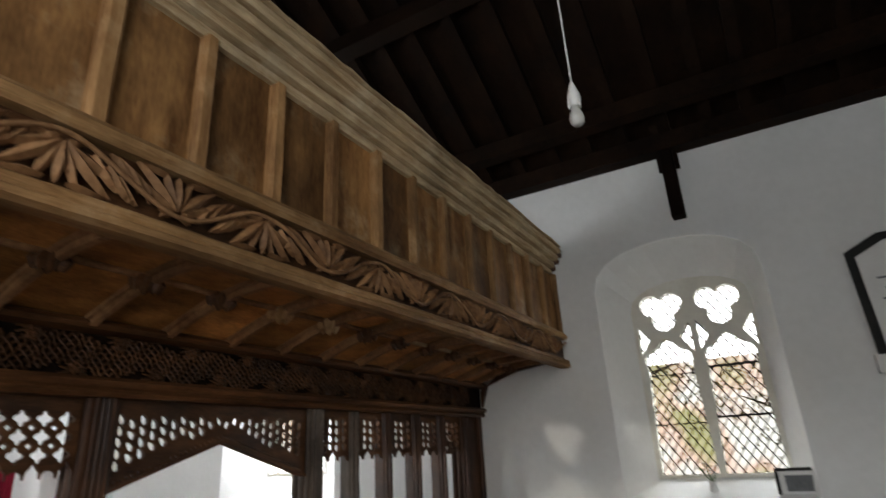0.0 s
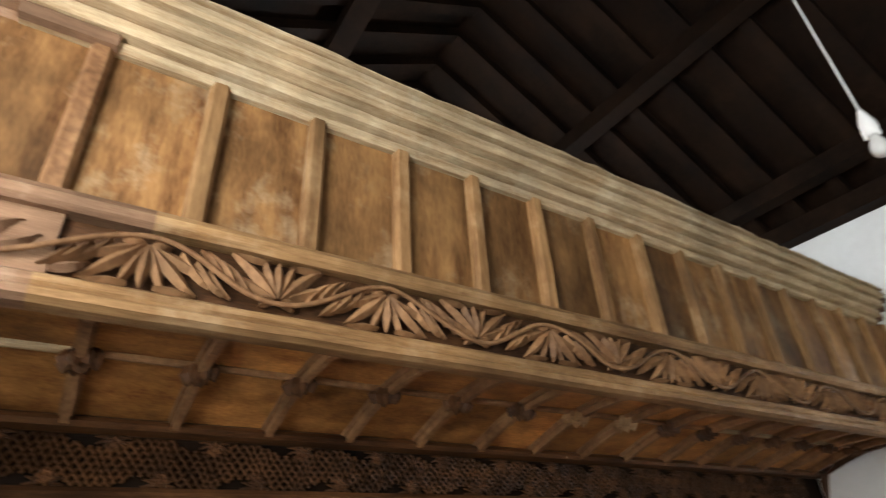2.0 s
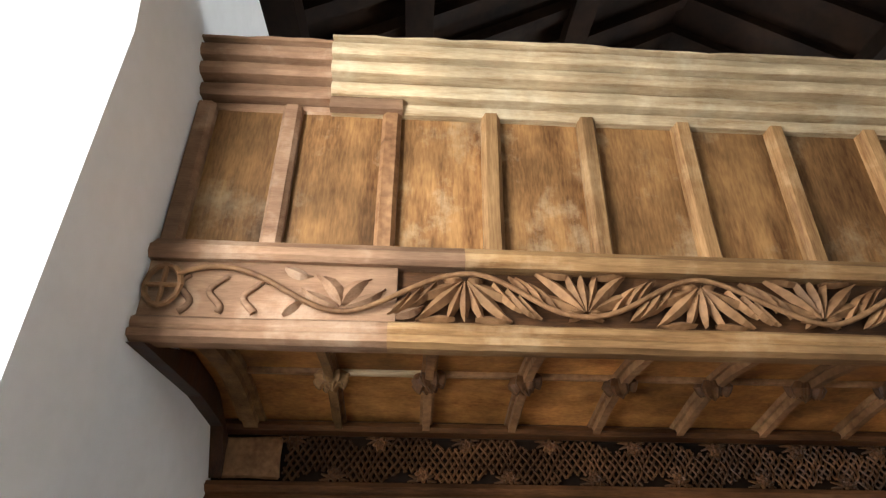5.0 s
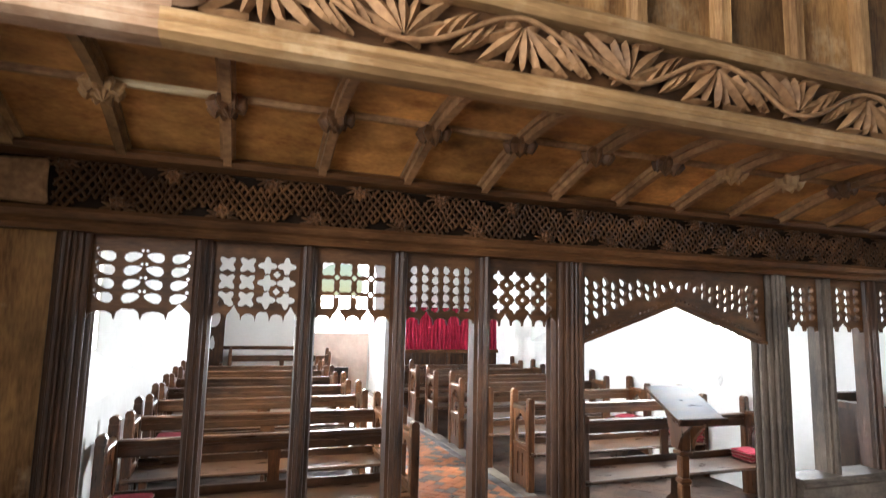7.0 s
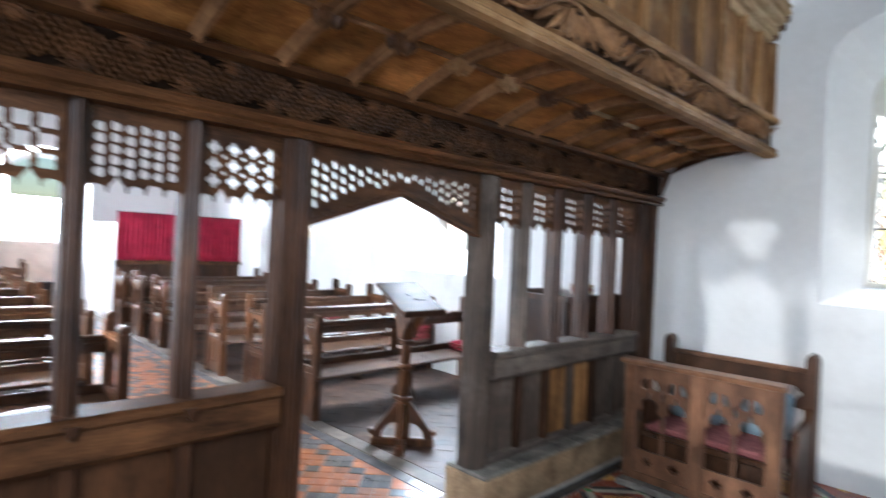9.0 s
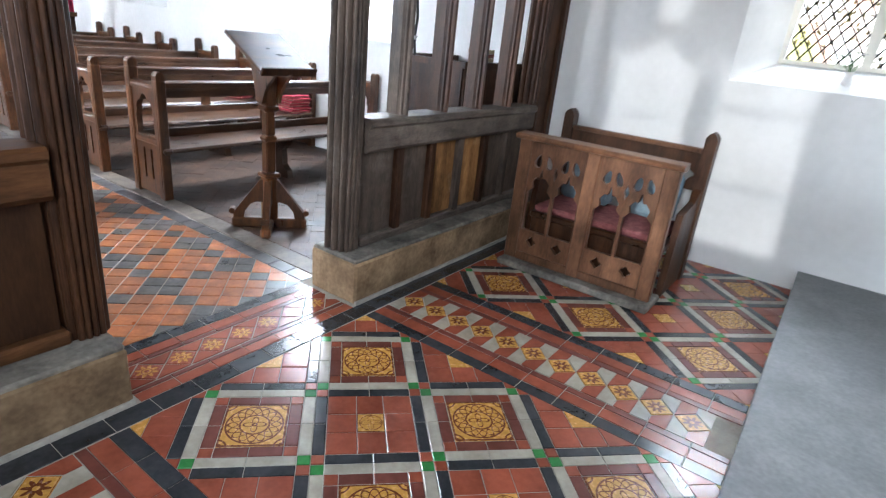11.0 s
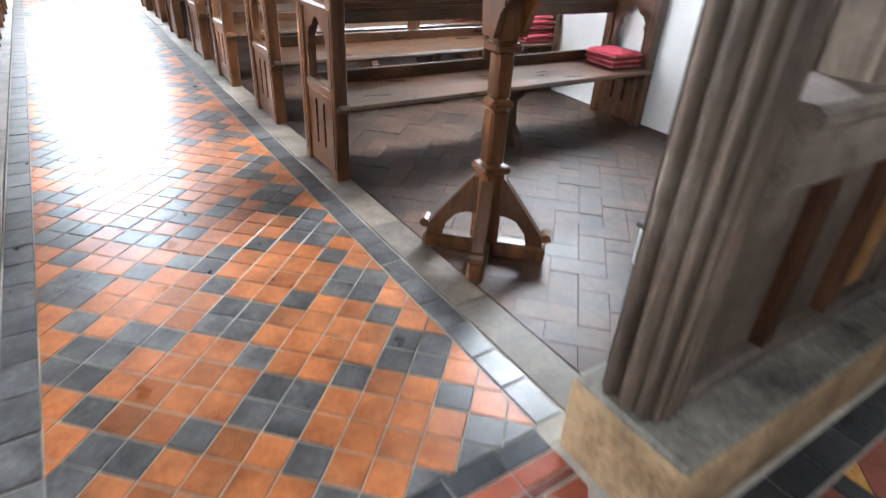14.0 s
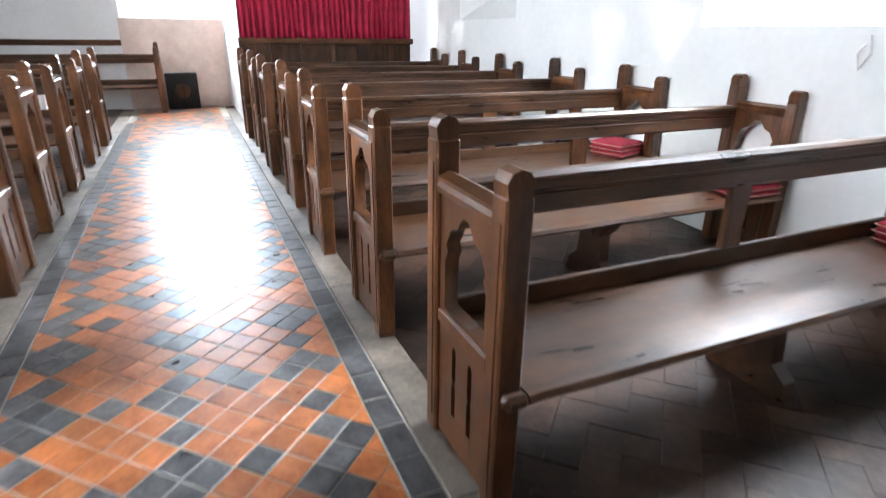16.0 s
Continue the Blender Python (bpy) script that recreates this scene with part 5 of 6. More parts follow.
# ---- pulpit and its steps ----
steps = thing("pulpit_steps", "white-painted pulpit steps with grey treads", "steps")
for k in range(2):
    x0 = 2.05 + k * 0.20
    part("riser", box(x0, 0.26, k * 0.19, 2.70, 0.74, (k + 1) * 0.19 - 0.022, 0.004), WHITE_PAINT, steps)
    part("tread", box(x0 - 0.015, 0.25, (k + 1) * 0.19 - 0.022, 2.70, 0.755, (k + 1) * 0.19, 0.006), STONE_TOP, steps, "worn grey tread")
pul = thing("pulpit", "dark carved oak pulpit beside the north wall", "pulpit")
part("pedestal", prism([(2.74, 0.34), (3.60, 0.34), (3.60, 1.06), (2.98, 1.06), (2.74, 0.80)], "z", 0.0, 0.34), STONE_W, pul)
bm = bmesh.new()
for z0, z1, g in ((0.34, 0.40, 0.04), (0.40, 0.47, 0.075), (0.47, 0.53, 0.045)):
    add_prism(bm, [(2.72 - g + 0.04, 0.36 - g), (3.60, 0.36 - g), (3.60, 1.10 + g), (2.98 - g, 1.10 + g), (2.72 - g + 0.04, 0.82)], "z", z0, z1)
part("moulded_base", bm, WOOD_PEW, pul)
loop = [(2.66, 0.36), (3.58, 0.36), (3.58, 1.10), (2.92, 1.10), (2.66, 0.82)]
for i in range(5):
    a, b = Vector(loop[i]), Vector(loop[(i + 1) % 5])
    if i == 1:
        continue
    d = b - a
    L = d.length
    hs = [[(0.25 * L - 0.05, 0.68), (0.25 * L + 0.05, 0.68), (0.25 * L + 0.05, 0.92), (0.25 * L, 1.0), (0.25 * L - 0.05, 0.92)], [(0.75 * L - 0.05, 0.68), (0.75 * L + 0.05, 0.68), (0.75 * L + 0.05, 0.92), (0.75 * L, 1.0), (0.75 * L - 0.05, 0.92)]] if i == 0 else []
    plate("side_panel", [(0, 0.53), (L, 0.53), (L, 1.16), (0, 1.16)], hs, 0.035, WOOD_DARK, pul, Matrix.Translation((a.x, a.y, 0)) @ Matrix.Rotation(math.atan2(d.y, d.x), 4, 'Z'))
bm = bmesh.new()
add_prism(bm, [(2.63, 0.33), (3.60, 0.33), (3.60, 0.40), (2.72, 0.40), (2.72, 0.80), (2.95, 1.05), (3.60, 1.05), (3.60, 1.13), (2.90, 1.13), (2.63, 0.84)], "z", 1.16, 1.205)
part("top_rail", bm, WOOD_DARK, pul)
st = thing("candle_bracket", "dark iron candle bracket with a white dish on the pulpit", "candle holder", m=pose(2.68, 0.83, 1.205))
bm = bmesh.new()
add_tube(bm, [(0, 0, 0), (-0.02, 0.0, 0.12), (0.0, 0.0, 0.26), (-0.02, 0, 0.40)], 0.010, 8)
part("stem", bm, IRON, st)
bm = bmesh.new()
lathe(bm, [(0.008, 0.10), (0.04, 0.115), (0.05, 0.135), (0.045, 0.137), (0.02, 0.122)], -0.06, 0, 14)
part("dish", bm, WHITE_PAINT, st, "white drip dish")
part("dish_arm", box(-0.06, -0.004, 0.10, 0.0, 0.004, 0.108), IRON, st)

# ---- curtained enclosure at the west end ----
enc = thing("vestry_enclosure", "panelled dark oak enclosure under a red curtain", "partition")
EX, EY = 1.40, 8.62
XE = XN
n = 6
w = (XE - EX) / n
for k in range(n):
    part("panel", box(EX + k * w + 0.03, EY + 0.03, 0.0, EX + (k + 1) * w - 0.03, EY + 0.05, 1.02), WOOD_DARK, enc)
    part("stile", box(EX + k * w - 0.035, EY, 0.0, EX + k * w + 0.035, EY + 0.06, 1.04, 0.006), WOOD_DARK, enc)
part("rail", box(EX - 0.035, EY - 0.01, 1.02, XE, EY + 0.07, 1.09, 0.008), WOOD_DARK_H, enc)
for k in range(3):
    part("side_panel", box(EX - 0.02, EY + 0.07 + k * 0.8, 0.0, EX + 0.02, EY + 0.83 + k * 0.8, 1.75, 0.01), WHITE_PAINT, enc, "white-painted side door")
part("curtain_rail", box(EX - 0.02, EY + 0.02, 1.92, XE, EY + 0.04, 1.94), IRON, enc)
cur = thing("curtain", "deep red gathered curtain over the oak panelling", "curtain")
bm = bmesh.new()
rows = []
for j in range(7):
    z = 1.07 + j * 0.145
    row = []
    for i in range(230):
        f = i / 229
        x = EX - 0.01 + f * (XE - EX - 0.02)
        amp = 0.028 * (1 - 0.35 * j / 6)
        row.append(bm.verts.new((x, EY + 0.02 + amp * math.sin(f * 190 + 1.6 * math.sin(f * 23)) + 0.01 * math.sin(f * 61 + j), z + (0.012 * math.sin(f * 40) if j == 0 else 0))))
    rows.append(row)
for a, b in zip(rows, rows[1:]):
    for i in range(229):
        bm.faces.new((a[i], a[i + 1], b[i + 1], b[i]))
c = part("cloth", bm, CURTAIN, cur, smooth=True)
sol = c.modifiers.new("thickness", 'SOLIDIFY')
sol.thickness = 0.006

# ---- pendant bulb ----
pen = thing("pendant_bulb", "bare bulb in a white holder on a flex", "lamp", m=pose(0.35, -2.0, 2.875))
bm = bmesh.new()
add_tube(bm, [(0, 0, 0.12), (-0.004, 0.002, 0.8), (0.0, 0.0, 2.9)], 0.0035, 6)
part("flex", bm, PORCELAIN, pen)
bm = bmesh.new()
lathe(bm, [(0.007, 0.125), (0.012, 0.11), (0.018, 0.09), (0.024, 0.07), (0.025, 0.045), (0.022, 0.04), (0.022, 0.02)], 0, 0, 14)
part("bulb_holder", bm, PORCELAIN, pen, smooth=True)
for a in range(3):
    part("claw", box(0.019, -0.004, 0.012, 0.026, 0.004, 0.045), PORCELAIN, pen, loc=Matrix.Rotation(a * 2.094, 4, 'Z'))
GLOBE = mat("pearl_bulb_glass", (0.5, 0.49, 0.46), (0.6, 0.59, 0.55), 5, (0.12, 0.2), bump=0, spec=0.6)
bm = bmesh.new()
lathe(bm, [(0.014, 0.02), (0.016, 0.008), (0.024, -0.012), (0.028, -0.03), (0.025, -0.047), (0.016, -0.058), (0.004, -0.062)], 0, 0, 16)
part("glass_bulb", bm, GLOBE, pen, smooth=True)

# ---- small things ----


def chair_orange(m):
    c = thing("plastic_chair", "orange plastic stacking chair behind the screen", "chair", m=m)
    bm = bmesh.new()
    rows = []
    for j in range(7):
        z = 0.46 + j * 0.073
        row = []
        for i in range(9):
            f = i / 8 - 0.5
            w = 0.40 * (1 - 0.10 * (j / 6) ** 3)
            row.append(bm.verts.new((f * w, 0.20 + 0.03 * j / 6 - 0.16 * abs(f) ** 2 * 1.0, z - 0.04 * abs(f * 2) ** 3 * (j == 6))))
        rows.append(row)
    for a, b in zip(rows, rows[1:]):
        for i in range(8):
            bm.faces.new((a[i], a[i + 1], b[i + 1], b[i]))
    o = part("backrest", bm, ORANGE_PLASTIC, c, smooth=True)
    s = o.modifiers.new("thickness", 'SOLIDIFY')
    s.thickness = 0.006
    part("seat", worn(box(-0.20, -0.22, 0.43, 0.20, 0.20, 0.445, 0.006), 0.004, 5, 2), ORANGE_PLASTIC, c)
    for x in (-0.17, 0.17):
        for y in (-0.18, 0.17):
            bm = bmesh.new()
            add_tube(bm, [(x, y, 0.43), (x * 1.12, y * 1.15, 0.0)], 0.011, 8)
            part("leg", bm, IRON, c)
    return c


chair_orange(pose(-1.60, 0.58, 0, 0, 0, 182) @ Matrix.Scale(1.08, 4))
tb = thing("side_table", "small brown wooden table behind the screen", "table", m=pose(-0.99, 0.66, 0, 0, 0, 4))
part("tabletop", box(-0.24, -0.25, 0.725, 0.24, 0.25, 0.75, 0.004), WOOD_PEW, tb)
for x in (-0.2, 0.2):
    for y in (-0.21, 0.21):
        part("leg", box(x - 0.02, y - 0.02, 0, x + 0.02, y + 0.02, 0.725, 0.003), WOOD_PEW, tb)
for (x0, y0, x1, y1, z, r) in ((-0.19, -0.2, 0.10, 0.2, 0.752, 7), (-0.12, -0.17, 0.19, 0.19, 0.758, -4)):
    tagged(bm_obj("paper", box(x0, y0, z, x1, y1, z + 0.005), PAPER, loc=pose(-0.99, 0.66, 0, 0, 0, r)), "white paper lying on the small table", "paper", "papers")

# hassocks piled at the wall ends of pews
def hassocks(x, y, n, z, rot=0):
    if x > 0:
        x += 0.0384 * (y - 1.9)
    for k in range(n):
        h = thing("hassock", "flat crimson kneeling cushion piled on a pew", "cushion", "piled cushions", pose(x + random.uniform(-0.012, 0.012), y + random.uniform(-0.015, 0.015), z + k * 0.032, 0, 0, rot + random.uniform(-6, 6)))
        bm = box(-0.135, -0.13, 0.0, 0.135, 0.13, 0.031, 0.011)
        bmesh.ops.subdivide_edges(bm, edges=bm.edges[:], cuts=2, use_grid_fill=True)
        for v in bm.verts:
            v.co.z += 0.006 * (1 - (abs(v.co.x) / 0.135) ** 2) * (1 if v.co.z > 0.015 else 0)
        part("cover", bm, CUSHION, h, smooth=False)
        part("piping", boxes((-0.138, -0.133, 0.013, 0.138, -0.128, 0.018), (-0.138, 0.128, 0.013, 0.138, 0.133, 0.018), (-0.138, -0.13, 0.013, -0.133, 0.13, 0.018), (0.133, -0.13, 0.013, 0.138, 0.13, 0.018)), HASSOCK_SIDE, h, "pale striped edge")


hassocks(3.39, PEW_Y[0] + 0.19, 3, 0.393)
hassocks(3.38, PEW_Y[1] + 0.10, 6, 0.393)
hassocks(3.39, PEW_Y[2] + 0.19, 3, 0.393, 20)
hassocks(3.37, PEW_Y[3] + 0.19, 2, 0.393)
hassocks(-2.15, PEW_Y[0] + 0.24, 2, 0.393)
hassocks(-2.12, PEW_Y[2] + 0.24, 3, 0.393)

# memorial tablet, picture and flowers by the chancel window
tab = thing("memorial_tablet", "white marble wall tablet with a black border", "tablet")
XT = XR
loop = [(-3.10, 2.18), (-3.08, 2.95), (-3.30, 3.06), (-3.72, 3.06), (-3.94, 2.95), (-3.92, 2.18), (-3.88, 2.08), (-3.14, 2.08)]
part("border", prism([(a, b) for a, b in loop], "x", XT - 0.035, XT), IRON, tab, "black slate border")
part("slab", prism([(-3.51 + (a + 3.51) * 0.87, 2.57 + (b - 2.57) * 0.87) for a, b in loop], "x", XT - 0.055, XT - 0.034), WHITE_PAINT, tab)
part("corbel", prism([(-3.16, 2.08), (-3.07, 2.08), (-3.07, 2.20), (-3.14, 2.20)], "x", XT - 0.08, XT - 0.001), WHITE_PAINT, tab)
for k in range(7):
    part("inscription_line", box(XT - 0.057, -3.80 + 0.02 * (k % 3), 2.72 - k * 0.075, XT - 0.0545, -3.22 - 0.03 * (k % 2), 2.735 - k * 0.075), STEP_STONE, tab)
pic = thing("framed_picture", "framed landscape print standing on the window sill", "picture", m=pose(XR + 0.10, -2.44, 1.285, 0, -9, 0))
part("frame", boxes((-0.01, -0.15, 0, 0.012, 0.15, 0.02), (-0.01, -0.15, 0.19, 0.012, 0.15, 0.21), (-0.01, -0.15, 0.02, 0.012, -0.128, 0.19), (-0.01, 0.128, 0.02, 0.012, 0.15, 0.19)), IRON, pic, "dark narrow frame")
part("mount", box(0.0, -0.128, 0.02, 0.004, 0.128, 0.19), PAPER, pic)
part("print", boxes((-0.003, -0.09, 0.05, 0.0, 0.09, 0.16)), STEP_STONE, pic, "small grey landscape print")
vase = thing("flower_vase", "small glass vase of pale flowers on the sill", "vase", m=pose(XR + 0.16, -1.86, 1.30))
bm = bmesh.new()
lathe(bm, [(0.03, 0.0), (0.036, 0.03), (0.024, 0.08), (0.03, 0.11)], 0, 0, 12)
part("vessel", bm, WHITE_PAINT, vase, smooth=True)
rf = random.Random(3)
STEMG = mat("flower_leaf", (0.04, 0.09, 0.025), (0.09, 0.17, 0.05), 20, (0.5, 0.7), bump=0.1)
for k in range(9):
    a, r, h = rf.random() * 6.28, 0.03 + 0.05 * rf.random(), 0.16 + 0.09 * rf.random()
    tip = (r * math.cos(a), r * math.sin(a), h)
    bm = bmesh.new()
    add_tube(bm, [(0, 0, 0.1), (tip[0] * 0.5, tip[1] * 0.5, h * 0.7), tip], 0.0025, 4)
    part("stem", bm, STEMG, vase)
    bm = bmesh.new()
    for q in range(6):
        b = q * 1.047
        m = Matrix.Translation((tip[0] + 0.011 * math.cos(b), tip[1] + 0.011 * math.sin(b), tip[2])) @ Euler((0.4, 0.3, b)).to_matrix().to_4x4() @ Matrix.Diagonal((0.012, 0.007, 0.004, 1))
        bmesh.ops.create_icosphere(bm, subdivisions=1, radius=1.0, matrix=m)
    part("bloom", bm, WHITE_PAINT if k % 3 else STEMG, vase)

# west end: bench, heater, tall carved chair, boxes
rb = pew("brown oak bench standing along the west wall", 2.15, pose(-1.75, 10.50, 0))
ht = thing("heater", "dark square heater standing against the west wall", "heater")
part("body", box(0.42, 10.90, 0.0, 0.88, 11.02, 0.54, 0.012), IRON, ht)
bm = bmesh.new()
bmesh.ops.create_cone(bm, cap_ends=True, segments=24, radius1=0.11, radius2=0.11, depth=0.01, matrix=Matrix.Translation((0.65, 10.896, 0.27)) @ Matrix.Rotation(radians(90), 4, 'X'))
part("grille", bm, WOOD_DARK, ht)
tc = thing("carved_chair", "tall dark carved oak chair with a round-headed back", "chair")
plate("back", [(-2.32, 0.45)] + [(-1.86, 0.45), (-1.86, 1.7)] + [(-2.09 + 0.23 * math.cos(a * math.pi / 8), 1.7 + 0.42 * math.sin(a * math.pi / 8)) for a in range(1, 8)] + [(-2.32, 1.7)],
      [poly_circle(-2.09, 1.62, 0.15, 14, 0, 0.9, 1.3), drop(-2.09, 1.1, 0.3, 0.1, math.pi / 2)], 0.05, WOOD_DARK, tc, pose(0, 10.7, 0))
part("seat", box(-2.34, 10.2, 0.42, -1.84, 10.7, 0.47, 0.01), WOOD_DARK, tc)
for x in (-2.3, -1.88):
    part("arm", box(x - 0.03, 10.22, 0.66, x + 0.03, 10.68, 0.70, 0.01), WOOD_DARK, tc)
    for y in (10.24, 10.66):
        part("leg", box(x - 0.03, y - 0.03, 0, x + 0.03, y + 0.03, 0.66, 0.006), WOOD_DARK, tc)
for (x, y, w) in ((-1.2, PEW_Y[6] + 0.22, 0.34), (-0.75, PEW_Y[6] + 0.2, 0.28)):
    bx = thing("cardboard_box", "white cardboard box on a pew seat", "box", "boxes on pews", pose(x, y, 0.393))
    part("carton", box(-w / 2, -0.15, 0, w / 2, 0.15, 0.30, 0.004), PAPER, bx)
    part("lid_flap", box(-w / 2, -0.155, 0.30, w / 2, 0.15, 0.306), PAPER, bx)
structure(bm_obj("dado_rail", box(XL + 0.55, YW - 0.025, 0.93, -0.1, YW - 0.001, 1.01, 0.006), WOOD_DARK_H), "dark wooden rail along the west wall", "rail")
bm = bmesh.new()
add_tube(bm, [(XN - 0.01, 2.76, 1.20), (XN - 0.015, 2.74, 1.12), (XN - 0.01, 2.78, 1.05), (XN - 0.015, 2.80, 1.12), (XN - 0.01, 2.77, 1.16)], 0.006, 5)
tagged(bm_obj("wall_cable", bm, WHITE_PAINT, loc=LEAN), "loop of white cable hanging on the nave wall", "cable")
notice = tagged(bm_obj("notice_card", box(1.20, YW + 0.02, 1.36, 1.34, YW + 0.03, 1.50), PAPER), "small card standing on the west window sill", "card")
bowl = thing("book_pile", "pile of hymn books on the pulpit ledge", "books")
for k in range(3):
    part("book", box(2.95 - 0.01 * k, 0.40, 1.206 + 0.03 * k, 3.12, 0.52, 1.234 + 0.03 * k, 0.003), (WOOD_CORNICE, T_RED, WOOD_CORNICE)[k], bowl)

# ---- floor tiles ----
TILES = {}


def tile_mesh(shape, size, material):
    key = (shape, size, material.name)
    if key not in TILES:
        w, h = size
        if shape == "tri":
            pts = [(-w / 2, -h / 2), (w / 2, -h / 2), (0, h / 2)]
        else:
            pts = [(-w / 2, -h / 2), (w / 2, -h / 2), (w / 2, h / 2), (-w / 2, h / 2)]
        bm = bmesh.new()
        b = 0.0022
        lo = [bm.verts.new((x, y, -0.012)) for x, y in pts]
        mi = [bm.verts.new((x, y, -0.002)) for x, y in pts]
        hi = [bm.verts.new((x - math.copysign(b, x) if abs(x) > 1e-6 else x, y - math.copysign(b, y), 0)) for x, y in pts]
        k = len(pts)
        for p, q in ((lo, mi), (mi, hi)):
            for i in range(k):
                bm.faces.new((p[i], p[(i + 1) % k], q[(i + 1) % k], q[i]))
        bm.faces.new(hi)
        me = bpy.data.meshes.new("tile")
        bm.to_mesh(me)
        bm.free()
        me.materials.append(material)
        TILES[key] = me
    return TILES[key]


rt = random.Random(9)


def tile(parent, x, y, w, h, material, rot=0.0, shape="sq", gap=0.003, wob=0.0):
    o = new("tile", tile_mesh(shape, (round(w - gap, 4), round(h - gap, 4)), material))
    o.parent = parent
    o.matrix_basis = pose(x, y, rt.uniform(-0.0012, 0.0012), rt.uniform(-wob, wob), rt.uniform(-wob, wob), rot + rt.uniform(-0.3, 0.3) * (2.2 if wob else 1.0))
    return o


def joined(name, label, quads, materials, parent, edge=0.0012, inset=0.985):
    """Tiles past the near stretch, joined: real pieces with gaps, one mesh."""
    vs, fs, mi = [], [], []
    for pts, k, dz in quads:
        b = len(vs)
        n = len(pts)
        cx, cy = sum(p[0] for p in pts) / n, sum(p[1] for p in pts) / n
        for z, s in ((-0.012, 1.0), (-edge, 1.0), (0.0, inset)):
            for (x, y) in pts:
                vs.append((cx + (x - cx) * s, cy + (y - cy) * s, z + dz))
        for r in range(2):
            for i in range(n):
                j = (i + 1) % n
                fs.append((b + r * n + i, b + r * n + j, b + (r + 1) * n + j, b + (r + 1) * n + i))
                mi.append(k)
        fs.append(tuple(b + 2 * n + i for i in range(n)))
        mi.append(k)
    me = bpy.data.meshes.new(name)
    me.from_pydata(vs, [], fs)
    for m in materials:
        me.materials.append(m)
    me.polygons.foreach_set("material_index", mi)
    ob = new(name, me)
    ob.parent = parent
    return tagged(ob, label, kind="stuff")


def clip_poly(pts, x0, x1, y0, y1):
    def cut(ps, f, inter):
        out = []
        for i in range(len(ps)):
            a, b = ps[i], ps[(i + 1) % len(ps)]
            if f(a):
                out.append(a)
            if f(a) != f(b):
                out.append(inter(a, b))
        return out

    def ix(v):
        return lambda a, b: (v, a[1] + (b[1] - a[1]) * (v - a[0]) / (b[0] - a[0]))

    def iy(v):
        return lambda a, b: (a[0] + (b[0] - a[0]) * (v - a[1]) / (b[1] - a[1]), v)
    for f, g in ((lambda p: p[0] >= x0, ix(x0)), (lambda p: p[0] <= x1, ix(x1)), (lambda p: p[1] >= y0, iy(y0)), (lambda p: p[1] <= y1, iy(y1))):
        pts = cut(pts, f, g)
        if len(pts) < 3:
            return []
    return pts


def area(pts):
    return abs(sum(pts[i][0] * pts[(i + 1) % len(pts)][1] - pts[(i + 1) % len(pts)][0] * pts[i][1] for i in range(len(pts)))) / 2


floor_n = bpy.data.objects["floor_nave"]
floor_c = bpy.data.objects["floor_chancel"]

# aisle: orange and blue-black quarries laid on the diagonal, blue-black border strips
AX0, AX1 = 0.02, 1.135
structure(bm_obj("floor_aisle", box(AX0 - 0.104, 0.212, -0.2, AX1 + 0.106, YW, -0.0034), MORTAR), "pale mortar bed of the aisle tiles", "floor")
TS = 0.1033
OX, OY = 0.565, 0.69 - 0.0610
quads = []
near_n = 0
hd = TS / math.sqrt(2)


def is_black(i, j):
    return ((i - j) % 6, (i + j) % 6) in ((0, 0), (1, 1), (5, 1), (0, 2), (3, 1), (0, 4))


for i in range(-110, 110):
    for j in range(-110, 110):
        cx = OX + (i - j) * hd
        cy = OY + (i + j) * hd
        if cx < AX0 - hd or cx > AX1 + hd or cy < 0.27 - hd or cy > YW:
            continue
        # flips grow with distance: the far floor's grey reflections, put into tile colour
        black = is_black(i, j) != (rt.random() < 0.02 + 0.07 * min(5.0, max(0.0, cy - 1.7)))
        m = T_BLUE if black else T_ORANGE
        inside = AX0 + hd < cx < AX1 - hd and cy > 0.27 + hd
        if inside and cy < 3.3 and near_n < 300:
            tile(floor_n, cx, cy, TS, TS, m, 45, gap=0.0052, wob=0.45)
            near_n += 1
        else:
            h = hd - 0.0035
            p = clip_poly([(cx - h, cy), (cx, cy - h), (cx + h, cy), (cx, cy + h)], AX0 + 0.002, AX1 - 0.002, 0.272, YW)
            if p and area(p) > 0.0004:
                quads.append((p, 1 if black else 0, rt.uniform(-0.001, 0.001)))
joined("aisle_tiles", "orange and blue-black quarry tiles laid diagonally", quads, [T_ORANGE, T_BLUE], floor_n)
for x0 in (AX0 - 0.10, AX1 + 0.002):
    y = 0.28
    while y < 9.5:
        L = 0.155 + rt.uniform(-0.012, 0.012)
        tile(floor_n, x0 + 0.05, y + L / 2, 0.098, L, T_BLUE, gap=0.005, wob=0.3)
        y += L
